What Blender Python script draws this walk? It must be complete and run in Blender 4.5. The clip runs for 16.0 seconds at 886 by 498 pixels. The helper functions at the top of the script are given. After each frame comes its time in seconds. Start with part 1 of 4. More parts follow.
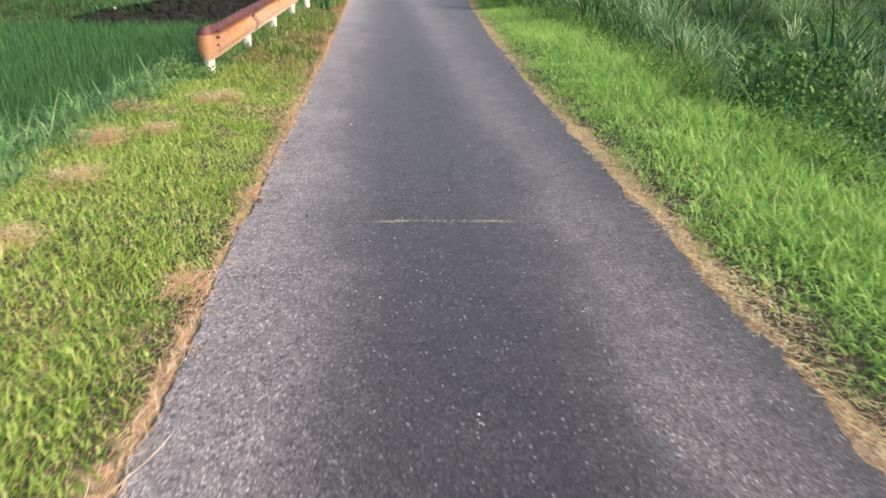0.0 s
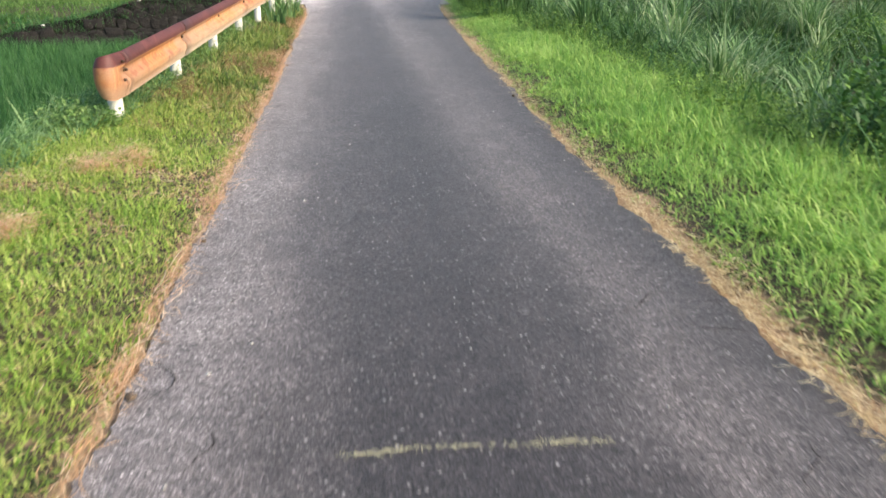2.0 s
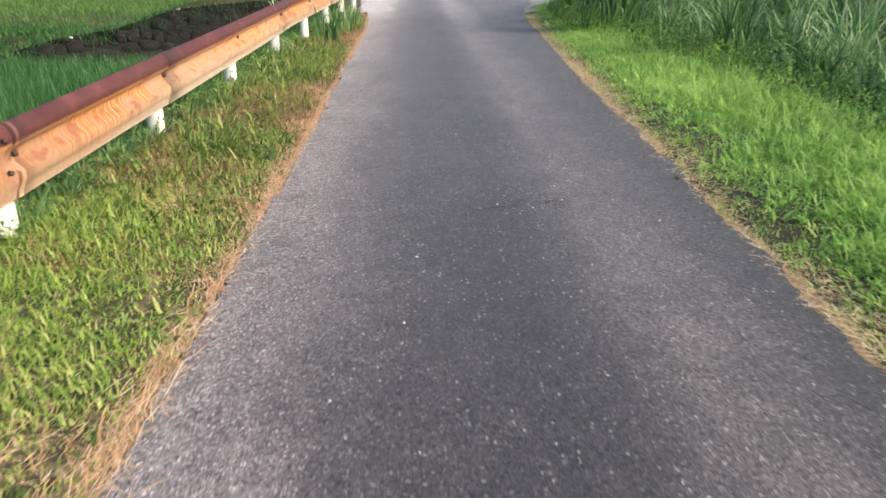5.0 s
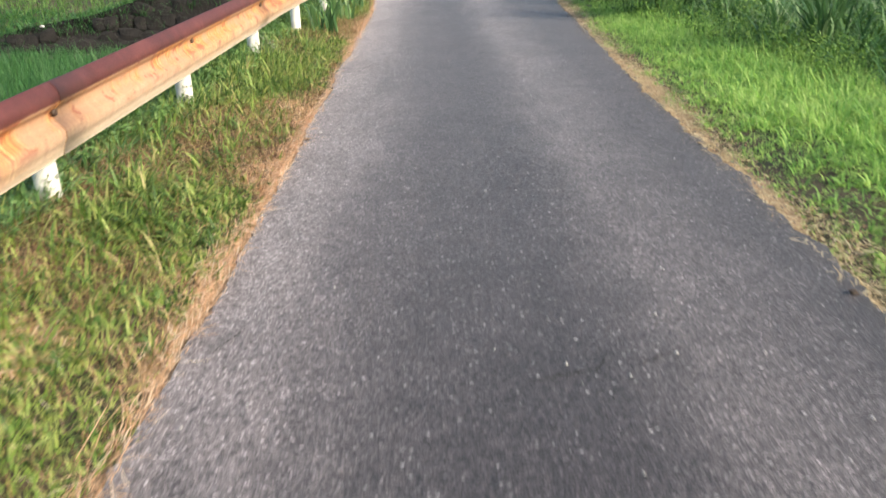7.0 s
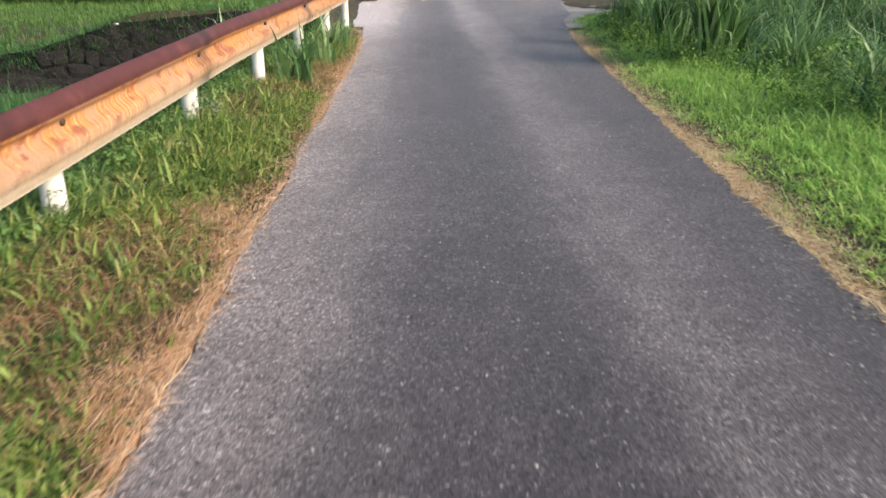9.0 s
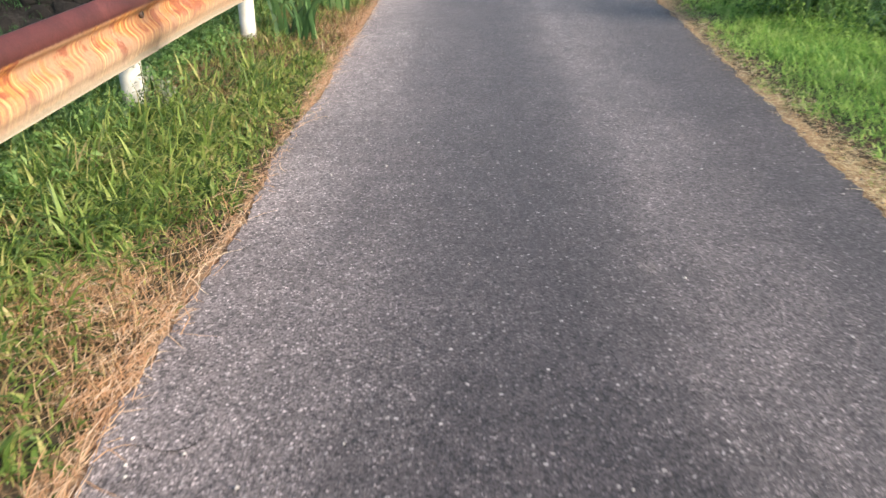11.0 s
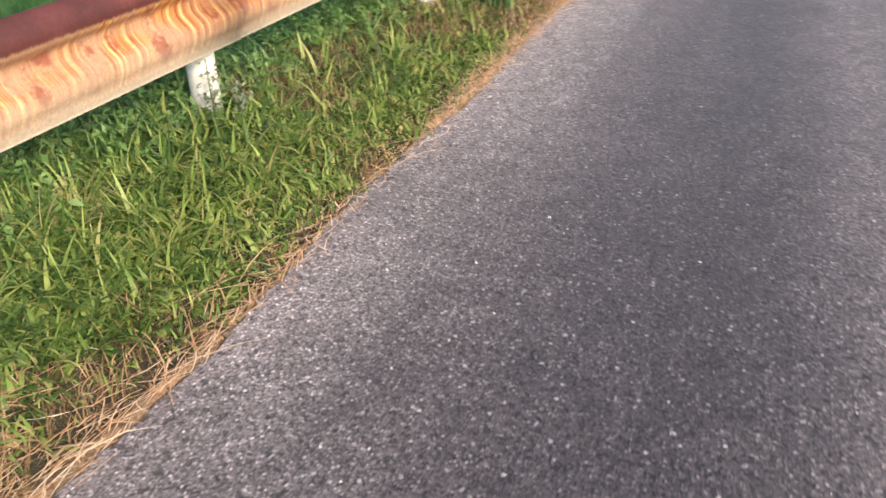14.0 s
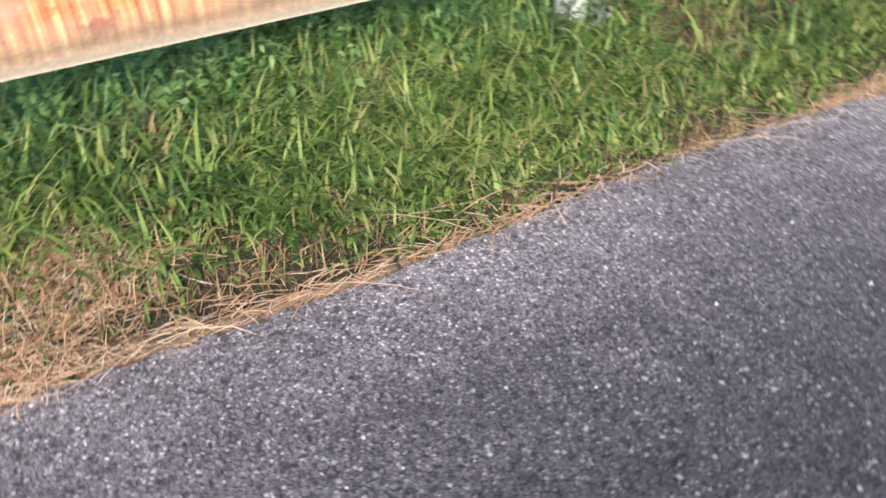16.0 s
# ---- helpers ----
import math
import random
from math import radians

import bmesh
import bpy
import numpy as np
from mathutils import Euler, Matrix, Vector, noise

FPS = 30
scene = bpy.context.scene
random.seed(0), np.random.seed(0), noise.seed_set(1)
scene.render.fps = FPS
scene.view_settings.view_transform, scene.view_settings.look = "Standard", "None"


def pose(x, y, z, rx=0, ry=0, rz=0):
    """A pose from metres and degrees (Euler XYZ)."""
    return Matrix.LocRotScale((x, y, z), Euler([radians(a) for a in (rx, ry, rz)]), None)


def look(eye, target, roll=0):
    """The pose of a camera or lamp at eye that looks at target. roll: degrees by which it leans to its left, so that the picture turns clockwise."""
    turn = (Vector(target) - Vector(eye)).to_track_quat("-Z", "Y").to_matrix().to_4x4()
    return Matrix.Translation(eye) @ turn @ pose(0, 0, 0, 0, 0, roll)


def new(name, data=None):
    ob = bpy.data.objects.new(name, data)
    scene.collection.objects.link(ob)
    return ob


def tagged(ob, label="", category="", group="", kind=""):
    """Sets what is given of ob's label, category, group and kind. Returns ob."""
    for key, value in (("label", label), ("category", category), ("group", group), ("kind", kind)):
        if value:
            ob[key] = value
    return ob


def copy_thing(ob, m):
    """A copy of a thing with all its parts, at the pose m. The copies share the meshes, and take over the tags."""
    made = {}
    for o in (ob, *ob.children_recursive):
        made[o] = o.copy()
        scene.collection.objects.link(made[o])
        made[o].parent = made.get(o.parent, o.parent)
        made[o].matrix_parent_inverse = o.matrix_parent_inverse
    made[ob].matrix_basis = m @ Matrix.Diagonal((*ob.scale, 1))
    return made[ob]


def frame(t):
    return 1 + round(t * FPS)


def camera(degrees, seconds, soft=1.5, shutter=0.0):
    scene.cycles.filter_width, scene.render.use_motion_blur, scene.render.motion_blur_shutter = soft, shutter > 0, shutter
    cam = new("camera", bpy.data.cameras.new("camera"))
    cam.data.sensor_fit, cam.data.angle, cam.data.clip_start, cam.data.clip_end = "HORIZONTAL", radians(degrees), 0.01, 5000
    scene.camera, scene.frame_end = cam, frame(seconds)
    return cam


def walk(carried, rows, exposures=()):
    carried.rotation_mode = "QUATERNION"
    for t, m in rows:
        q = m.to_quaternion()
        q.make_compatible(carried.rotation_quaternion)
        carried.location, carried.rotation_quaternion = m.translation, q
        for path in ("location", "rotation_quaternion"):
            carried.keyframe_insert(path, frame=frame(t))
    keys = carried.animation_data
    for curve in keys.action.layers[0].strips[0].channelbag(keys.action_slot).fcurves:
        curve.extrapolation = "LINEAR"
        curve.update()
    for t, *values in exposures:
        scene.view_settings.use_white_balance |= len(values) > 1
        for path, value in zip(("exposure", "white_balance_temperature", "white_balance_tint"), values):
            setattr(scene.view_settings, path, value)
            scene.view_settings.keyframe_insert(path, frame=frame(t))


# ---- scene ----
cam = camera(57.0, 16.0, shutter=0.6)
METRES, EYE, TILT, LEAN, TURN = 13.5, 1.47, 0.0, 0.0, -4.7
ROWS = [
    (0.0, 0.0, 0.0, 0.0, 0.29, -20.85, -0.76),
    (0.5, -0.0045, 0.0432, -0.0035, -0.43, -21.7, -0.42),
    (1.0, -0.0053, 0.0856, -0.0056, -0.85, -21.23, -0.4),
    (1.5, -0.0083, 0.125, -0.008, -0.62, -20.62, -0.4),
    (2.0, -0.0123, 0.1657, -0.0074, -2.25, -20.45, 0.18),
    (2.5, -0.0156, 0.2047, -0.0072, -0.55, -19.14, -1.36),
    (3.0, -0.0206, 0.2447, -0.0083, 0.86, -18.84, -0.48),
    (3.5, -0.02, 0.2854, -0.0093, 0.55, -19.22, 0.84),
    (4.0, -0.0216, 0.3239, -0.0107, 1.66, -18.92, 0.2),
    (6.5, -0.0314, 0.5033, -0.0135, 3.37, -22.94, 1.71),
    (7.0, -0.0346, 0.5399, -0.0134, 3.42, -22.07, 1.4),
    (7.5, -0.0362, 0.5787, -0.0141, 3.92, -20.82, 0.58),
    (8.0, -0.0415, 0.6177, -0.0152, 4.69, -20.46, -0.13),
    (8.5, -0.0461, 0.6563, -0.0142, 3.79, -20.38, 0.67),
    (9.0, -0.0478, 0.6965, -0.0143, 3.14, -20.5, 0.75),
    (11.5, -0.0547, 0.8417, -0.0171, 8.43, -26.32, -0.17),
    (12.0, -0.0508, 0.8623, -0.016, 12.93, -27.38, -0.07),
    (12.5, -0.0501, 0.881, -0.0179, 13.85, -28.68, 1.08),
    (13.0, -0.0504, 0.9001, -0.0158, 15.23, -29.21, 1.57),
    (13.5, -0.0462, 0.9172, -0.017, 19.14, -29.72, 1.81),
    (14.0, -0.0385, 0.9348, -0.016, 25.86, -29.91, 1.35),
    (14.5, -0.0362, 0.9494, -0.0181, 31.21, -30.9, 1.48),
    (15.0, -0.0356, 0.9643, -0.0182, 42.2, -35.48, 2.17),
    (15.5, -0.0328, 0.9762, -0.0186, 52.53, -37.32, 3.43),
    (16.0, -0.0261, 0.9919, -0.0195, 64.7, -36.38, 1.53),
]
walk(cam, [(t, pose(0, 0, EYE, TILT, LEAN, TURN) @ pose(METRES * x, METRES * y, METRES * z, 90 + pitch, roll, yaw)) for t, x, y, z, yaw, pitch, roll in ROWS], exposures=((0.0, 0.88, 6500, 8), (0.5, 1.1, 6500, 8), (1.5, 1.0, 6500, 6), (2.5, 0.82, 6500, 5), (4.0, 0.72, 6500, 5), (6.5, 1.0, 6500, 4), (7.0, 0.97, 6500, 4), (7.5, 0.7, 6500, 5), (8.0, 0.72, 6500, 6), (9.0, 0.68, 6500, 7), (11.5, 0.87, 6500, 8), (12.0, 0.78, 6500, 9), (12.5, 0.74, 6500, 9), (13.0, 0.86, 6500, 10), (14.0, 0.76, 6500, 10), (14.5, 0.8, 6500, 10), (15.2, 0.78, 6400, 11), (16.0, 0.72, 5700, 8)))

# ---- world and light ----
world = bpy.data.worlds.new("sky")
scene.world = world
world.use_nodes = True
wn = world.node_tree.nodes
sky = wn.new("ShaderNodeTexSky")
sky.sky_type, sky.sun_disc = "NISHITA", False
sky.sun_elevation, sky.sun_rotation = radians(29), radians(122)
sky.air_density, sky.dust_density = 1.0, 2.5
wn["Background"].inputs["Strength"].default_value = 0.15
world.node_tree.links.new(sky.outputs[0], wn["Background"].inputs["Color"])
sun = new("sun", bpy.data.lights.new("sun", "SUN"))
sun.data.energy, sun.data.angle, sun.data.color = 3.1, radians(20), (1.0, 0.85, 0.70)
sun.matrix_world = look((12, -7.5, 7.85), (0, 0, 0))

# ---- helpers ----
rng = np.random.default_rng(7)


def smooth(a, b, v):
    s = np.clip((np.asarray(v, float) - a) / (b - a), 0, 1)
    return s * s * (3 - 2 * s)


def waves(x, y, seed, scale=1.0):
    """A smooth uneven field of about -1 to 1, from a few crossed waves."""
    r = np.random.default_rng(seed)
    out = 0
    for k in range(7):
        a, f, p = r.uniform(0, 6.28), scale * (0.6 + 0.55 * k), r.uniform(0, 6.28)
        out = out + np.sin(f * (np.cos(a) * x + np.sin(a) * y) + p) / (1 + 0.35 * k)
    return out / 2.4


def mesh_from(name, verts, faces, mats, smooth_shade=False):
    me = bpy.data.meshes.new(name)
    me.from_pydata([tuple(v) for v in np.asarray(verts, float)], [], [tuple(int(i) for i in f) for f in faces])
    for m in mats:
        me.materials.append(m)
    if smooth_shade:
        me.polygons.foreach_set("use_smooth", [True] * len(me.polygons))
    me.update()
    return me


def mesh_fast(name, verts, loops, sizes, mat, smooth_shade=False):
    """A mesh from flat arrays: corners, loop indices and face sizes."""
    me = bpy.data.meshes.new(name)
    me.vertices.add(len(verts))
    me.vertices.foreach_set("co", np.ascontiguousarray(verts, np.float32).ravel())
    me.loops.add(len(loops))
    me.loops.foreach_set("vertex_index", np.ascontiguousarray(loops, np.int32))
    me.polygons.add(len(sizes))
    starts = np.concatenate(([0], np.cumsum(sizes)[:-1]))
    me.polygons.foreach_set("loop_start", starts.astype(np.int32))
    me.polygons.foreach_set("loop_total", np.asarray(sizes, np.int32))
    if smooth_shade:
        me.polygons.foreach_set("use_smooth", np.ones(len(sizes), bool))
    me.materials.append(mat)
    me.update(calc_edges=True)
    me.validate()
    return me


def part(name, bm, material, parent, label=""):
    """Links a bmesh or a mesh as one mesh object under a thing or a part."""
    if isinstance(bm, bmesh.types.BMesh):
        me = bpy.data.meshes.new(name)
        bm.to_mesh(me)
        bm.free()
        me.materials.append(material)
    else:
        me = bm
    ob = new(name, me)
    ob.parent = parent
    return tagged(ob, label)


def box(sx, sy, sz, m=None, bevel=0.0):
    bm = bmesh.new()
    bmesh.ops.create_cube(bm, size=1.0, matrix=(m or Matrix()) @ Matrix.Diagonal((sx, sy, sz, 1)))
    if bevel:
        bmesh.ops.bevel(bm, geom=bm.edges[:], offset=bevel, segments=2, affect="EDGES", profile=0.5)
    return bm


def tube(r1, r2, depth, m=None, segments=16, bevel=0.0):
    bm = bmesh.new()
    bmesh.ops.create_cone(bm, cap_ends=True, segments=segments, radius1=r1, radius2=r2, depth=depth, matrix=m or Matrix())
    if bevel:
        rims = [e for e in bm.edges if len(e.link_faces) == 2 and any(len(f.verts) > 4 for f in e.link_faces)]
        bmesh.ops.bevel(bm, geom=rims, offset=bevel, segments=3, affect="EDGES", profile=0.5)
    for f in bm.faces:
        f.smooth = len(f.verts) == 4
    return bm


def blades(name, base, height, width, mat, lean=0.35, bend=0.6, seg=2, yaw=None, curve=1.0):
    """Tapered, bent grass blades, one at each base point."""
    n = len(base)
    height, width = np.broadcast_to(height, n), np.broadcast_to(width, n)
    yaw = rng.uniform(0, 2 * np.pi, n) if yaw is None else yaw
    first = np.abs(rng.normal(0, lean, n))
    turn = np.abs(rng.normal(bend, 0.4 * bend + 0.02, n))
    out = np.stack([np.cos(yaw), np.sin(yaw), np.zeros(n)], 1)
    side = np.stack([-np.sin(yaw + rng.normal(0, 0.5, n)), np.cos(yaw), np.zeros(n)], 1)
    rows, p = [], base.astype(float).copy()
    for k in range(seg + 1):
        s = k / seg
        if k:
            a = first + turn * ((k - 0.5) / seg) ** curve
            p = p + (height / seg)[:, None] * (np.sin(a)[:, None] * out + np.cos(a)[:, None] * np.array([0, 0, 1.0]))
        w = width * (1 - s ** 1.6) * (0.75 + 0.25 * min(1, 4 * s + 0.3))
        if k < seg:
            rows += [p - side * w[:, None] / 2, p + side * w[:, None] / 2]
        else:
            rows.append(p.copy())
    verts = np.stack(rows, 1)
    per = 2 * seg + 1
    loops, sizes = [], []
    for k in range(seg - 1):
        loops += [2 * k, 2 * k + 1, 2 * k + 3, 2 * k + 2]
        sizes.append(4)
    loops += [2 * seg - 2, 2 * seg - 1, 2 * seg]
    sizes.append(3)
    alll = (np.array(loops)[None] + (np.arange(n) * per)[:, None]).ravel()
    return mesh_fast(name, verts.reshape(-1, 3), alll, np.tile(sizes, n), mat)


def leaves(name, base, size, mat, tilt=0.7, wide=0.55):
    """Pointed leaves folded along the midrib, one at each base point."""
    n = len(base)
    size = np.broadcast_to(size, n)[:, None]
    yaw, up = rng.uniform(0, 6.283, n), rng.normal(0.1, tilt, n)
    ax = np.stack([np.cos(yaw) * np.cos(up), np.sin(yaw) * np.cos(up), np.sin(up)], 1)
    sd = np.stack([-np.sin(yaw), np.cos(yaw), rng.normal(0, 0.35, n)], 1)
    nz = np.cross(ax, sd)
    b = base.astype(float)
    drop = np.array([0, 0, 1.0])
    verts = np.stack([b, b + size * (0.45 * ax + wide / 2 * sd + 0.1 * nz), b + size * (ax - 0.15 * drop),
                      b + size * (0.45 * ax - wide / 2 * sd + 0.1 * nz), b + size * 0.5 * ax], 1)
    loops = np.array([0, 1, 4, 1, 2, 4, 2, 3, 4, 3, 0, 4])
    alll = (loops[None] + (np.arange(n) * 5)[:, None]).ravel()
    return mesh_fast(name, verts.reshape(-1, 3), alll, np.full(4 * n, 3), mat)


# ---- materials ----
def material(name):
    m = bpy.data.materials.new(name)
    m.use_nodes = True
    return m, m.node_tree.nodes, m.node_tree.links, m.node_tree.nodes["Principled BSDF"]


def ramp(nodes, links, src, stops, interpolation="LINEAR"):
    r = nodes.new("ShaderNodeValToRGB")
    r.color_ramp.interpolation = interpolation
    e = r.color_ramp.elements
    while len(e) < len(stops):
        e.new(0.5)
    for el, (pos, col) in zip(e, stops):
        el.position, el.color = pos, (*col, 1) if len(col) == 3 else col
    links.new(src, r.inputs[0])
    return r.outputs[0]


def grey(v):
    return (v, v, v)


def noise_tex(nodes, links, vec, scale, detail=4.0, rough=0.55):
    n = nodes.new("ShaderNodeTexNoise")
    n.inputs["Scale"].default_value, n.inputs["Detail"].default_value, n.inputs["Roughness"].default_value = scale, detail, rough
    links.new(vec, n.inputs["Vector"])
    return n.outputs["Fac"]


def mix(nodes, links, fac, a, b, blend="MIX"):
    m = nodes.new("ShaderNodeMix")
    m.data_type, m.blend_type = "RGBA", blend
    for sock, v in ((m.inputs[0], fac), (m.inputs[6], a), (m.inputs[7], b)):
        if hasattr(v, "is_linked"):
            links.new(v, sock)
        elif isinstance(v, (int, float)):
            sock.default_value = v
        else:
            sock.default_value = (*v, 1)
    return m.outputs[2]


def maths(nodes, links, op, a, b=0.0, clamp=False):
    m = nodes.new("ShaderNodeMath")
    m.operation, m.use_clamp = op, clamp
    for sock, v in zip(m.inputs, (a, b)):
        if hasattr(v, "is_linked"):
            links.new(v, sock)
        else:
            sock.default_value = v
    return m.outputs[0]


def bump(nodes, links, bsdf, height, strength, distance):
    b = nodes.new("ShaderNodeBump")
    b.inputs["Strength"].default_value, b.inputs["Distance"].default_value = strength, distance
    links.new(height, b.inputs["Height"])
    links.new(b.outputs[0], bsdf.inputs["Normal"])


def plant_material(name, stops, scale=0.7, gloss=0.5, glow=0.35, patch=0.45, own_range=0.0):
    """Leaf colours that vary from blade to blade and in patches; thin leaves let light through."""
    m, nodes, links, bsdf = material(name)
    geo, co = nodes.new("ShaderNodeNewGeometry"), nodes.new("ShaderNodeTexCoord")
    n = noise_tex(nodes, links, co.outputs["Object"], scale, 3)
    v = maths(nodes, links, "ADD", maths(nodes, links, "MULTIPLY", geo.outputs["Random Per Island"], 1 - patch),
              maths(nodes, links, "MULTIPLY", n, patch))
    own = nodes.new("ShaderNodeObjectInfo").outputs["Random"]
    v = maths(nodes, links, "ADD", v, maths(nodes, links, "MULTIPLY", maths(nodes, links, "SUBTRACT", own, 0.5), own_range))
    col = ramp(nodes, links, v, stops)
    links.new(col, bsdf.inputs["Base Color"])
    bsdf.inputs["Roughness"].default_value = gloss
    bsdf.inputs["Specular IOR Level"].default_value = 0.35
    tr, ms = nodes.new("ShaderNodeBsdfTranslucent"), nodes.new("ShaderNodeMixShader")
    links.new(col, tr.inputs["Color"])
    ms.inputs[0].default_value = glow
    links.new(bsdf.outputs[0], ms.inputs[1])
    links.new(tr.outputs[0], ms.inputs[2])
    links.new(ms.outputs[0], nodes["Material Output"].inputs["Surface"])
    return m


def asphalt_material():
    """Old asphalt: dark binder in the middle, worn to pale stone along the wheel tracks and the rim."""
    m, nodes, links, bsdf = material("asphalt")
    co = nodes.new("ShaderNodeTexCoord").outputs["Object"]
    sep = nodes.new("ShaderNodeSeparateXYZ")
    links.new(co, sep.inputs[0])
    stretch = nodes.new("ShaderNodeMapping")
    stretch.inputs["Scale"].default_value = (1, 0.25, 1)
    links.new(co, stretch.inputs["Vector"])
    soft = noise_tex(nodes, links, stretch.outputs[0], 2.6, 5, 0.65)
    wob = maths(nodes, links, "MULTIPLY", maths(nodes, links, "SUBTRACT", soft, 0.5), 0.6)
    x = maths(nodes, links, "ADD", sep.outputs[0], wob)
    lane = ramp(nodes, links, maths(nodes, links, "DIVIDE", maths(nodes, links, "ADD", x, 1.0), 3.0),
                [(0.10, grey(0.9)), (0.19, grey(0.66)), (0.28, grey(0.30)), (0.38, grey(0.11)), (0.50, grey(0.04)), (0.58, grey(0.14)), (0.66, grey(0.36)), (0.74, grey(0.26)), (0.84, grey(0.08))])
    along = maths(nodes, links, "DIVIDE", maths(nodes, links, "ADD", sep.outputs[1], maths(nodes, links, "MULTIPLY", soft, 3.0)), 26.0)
    # Paler along the road: grazing sheen put into the colour, and the pale apron.
    sheen_apron_tone = ramp(nodes, links, along, [(0.05, grey(0.90)), (0.35, grey(0.88)), (0.48, grey(0.96)), (0.6, grey(1.1)), (0.80, grey(1.3)), (0.90, grey(1.55)), (0.98, grey(2.3))])
    crisp = ramp(nodes, links, maths(nodes, links, "DIVIDE", maths(nodes, links, "ADD", x, 1.0), 3.0),
                 [(0.10, grey(1.0)), (0.19, grey(0.78)), (0.27, grey(0.26)), (0.35, grey(0.05)), (0.50, grey(0.0)), (0.60, grey(0.10)), (0.67, grey(0.44)), (0.74, grey(0.34)), (0.84, grey(0.08))])
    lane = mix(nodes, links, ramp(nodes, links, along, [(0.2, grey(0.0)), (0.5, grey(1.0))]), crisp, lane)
    wear = noise_tex(nodes, links, co, 1.3, 6, 0.65)
    fine = noise_tex(nodes, links, co, 60, 4, 0.75)
    mid = noise_tex(nodes, links, co, 9, 4, 0.6)
    base = mix(nodes, links, lane, (0.058, 0.049, 0.052), (0.37, 0.32, 0.312))
    base = mix(nodes, links, 1.0, base, sheen_apron_tone, "MULTIPLY")
    base = mix(nodes, links, 0.5, base, ramp(nodes, links, wear, [(0.3, grey(0.3)), (0.7, grey(0.7))]), "OVERLAY")
    base = mix(nodes, links, 0.4, base, ramp(nodes, links, mid, [(0.3, grey(0.25)), (0.7, grey(0.75))]), "OVERLAY")
    warp = nodes.new("ShaderNodeTexNoise")
    warp.inputs["Scale"].default_value, warp.inputs["Detail"].default_value = 55, 2
    links.new(co, warp.inputs["Vector"])
    vec = mix(nodes, links, 0.012, co, warp.outputs["Color"], "ADD")
    layers = []
    for scale, stops in ((120, [(0.0, grey(0.7)), (0.5, grey(0.97)), (0.78, grey(1.25)), (0.93, grey(1.9)), (1.0, grey(3.0))]),
                         (46, [(0.64, grey(0.0)), (0.82, grey(0.2)), (0.92, grey(0.65)), (1.0, grey(1.0))])):
        vor = nodes.new("ShaderNodeTexVoronoi")
        vor.inputs["Scale"].default_value = scale
        links.new(vec, vor.inputs["Vector"])
        chip = nodes.new("ShaderNodeSeparateColor")
        links.new(vor.outputs["Color"], chip.inputs[0])
        stone = ramp(nodes, links, chip.outputs[0], stops)
        near = ramp(nodes, links, vor.outputs["Distance"], [(0.14, grey(1.0)), (0.34, grey(0.0))] if scale < 100 else [(0.38, grey(1.0)), (0.72, grey(0.0))])
        if scale > 100:
            dull = mix(nodes, links, 1.0, base, grey(0.52), "MULTIPLY")
            base = mix(nodes, links, near, dull, mix(nodes, links, 1.0, base, stone, "MULTIPLY"))
        else:
            base = mix(nodes, links, maths(nodes, links, "MULTIPLY", near, stone), base, (0.50, 0.46, 0.45))
        layers.append(near)
    for scale, low, high in ((48, 0.39, 0.455), (105, 0.40, 0.475)):
        pits = ramp(nodes, links, noise_tex(nodes, links, co, scale, 3, 0.65), [(low, grey(0.34)), (high, grey(1.0))])
        base = mix(nodes, links, 0.9, base, pits, "MULTIPLY")
    base = mix(nodes, links, 0.45, base, ramp(nodes, links, fine, [(0.3, grey(0.25)), (0.72, grey(0.8))]), "OVERLAY")
    links.new(base, bsdf.inputs["Base Color"])
    links.new(ramp(nodes, links, fine, [(0.2, grey(0.45)), (0.8, grey(0.72))]), bsdf.inputs["Roughness"])
    bsdf.inputs["Specular IOR Level"].default_value = 0.5
    bsdf.inputs["Sheen Weight"].default_value, bsdf.inputs["Sheen Roughness"].default_value = 0.04, 0.5
    bump(nodes, links, bsdf, maths(nodes, links, "ADD", layers[0], fine), 0.4, 0.003)
    return m


def mottled(name, a, b, scale=3.0, rough=0.85, relief=0.3, distance=0.01, fine=40):
    m, nodes, links, bsdf = material(name)
    co = nodes.new("ShaderNodeTexCoord").outputs["Object"]
    n1, n2 = noise_tex(nodes, links, co, scale, 5), noise_tex(nodes, links, co, fine, 4)
    v = maths(nodes, links, "ADD", maths(nodes, links, "MULTIPLY", n1, 0.65), maths(nodes, links, "MULTIPLY", n2, 0.35))
    links.new(ramp(nodes, links, v, [(0.36, a), (0.64, b)]), bsdf.inputs["Base Color"])
    bsdf.inputs["Roughness"].default_value = rough
    bump(nodes, links, bsdf, n2, relief, distance)
    return m


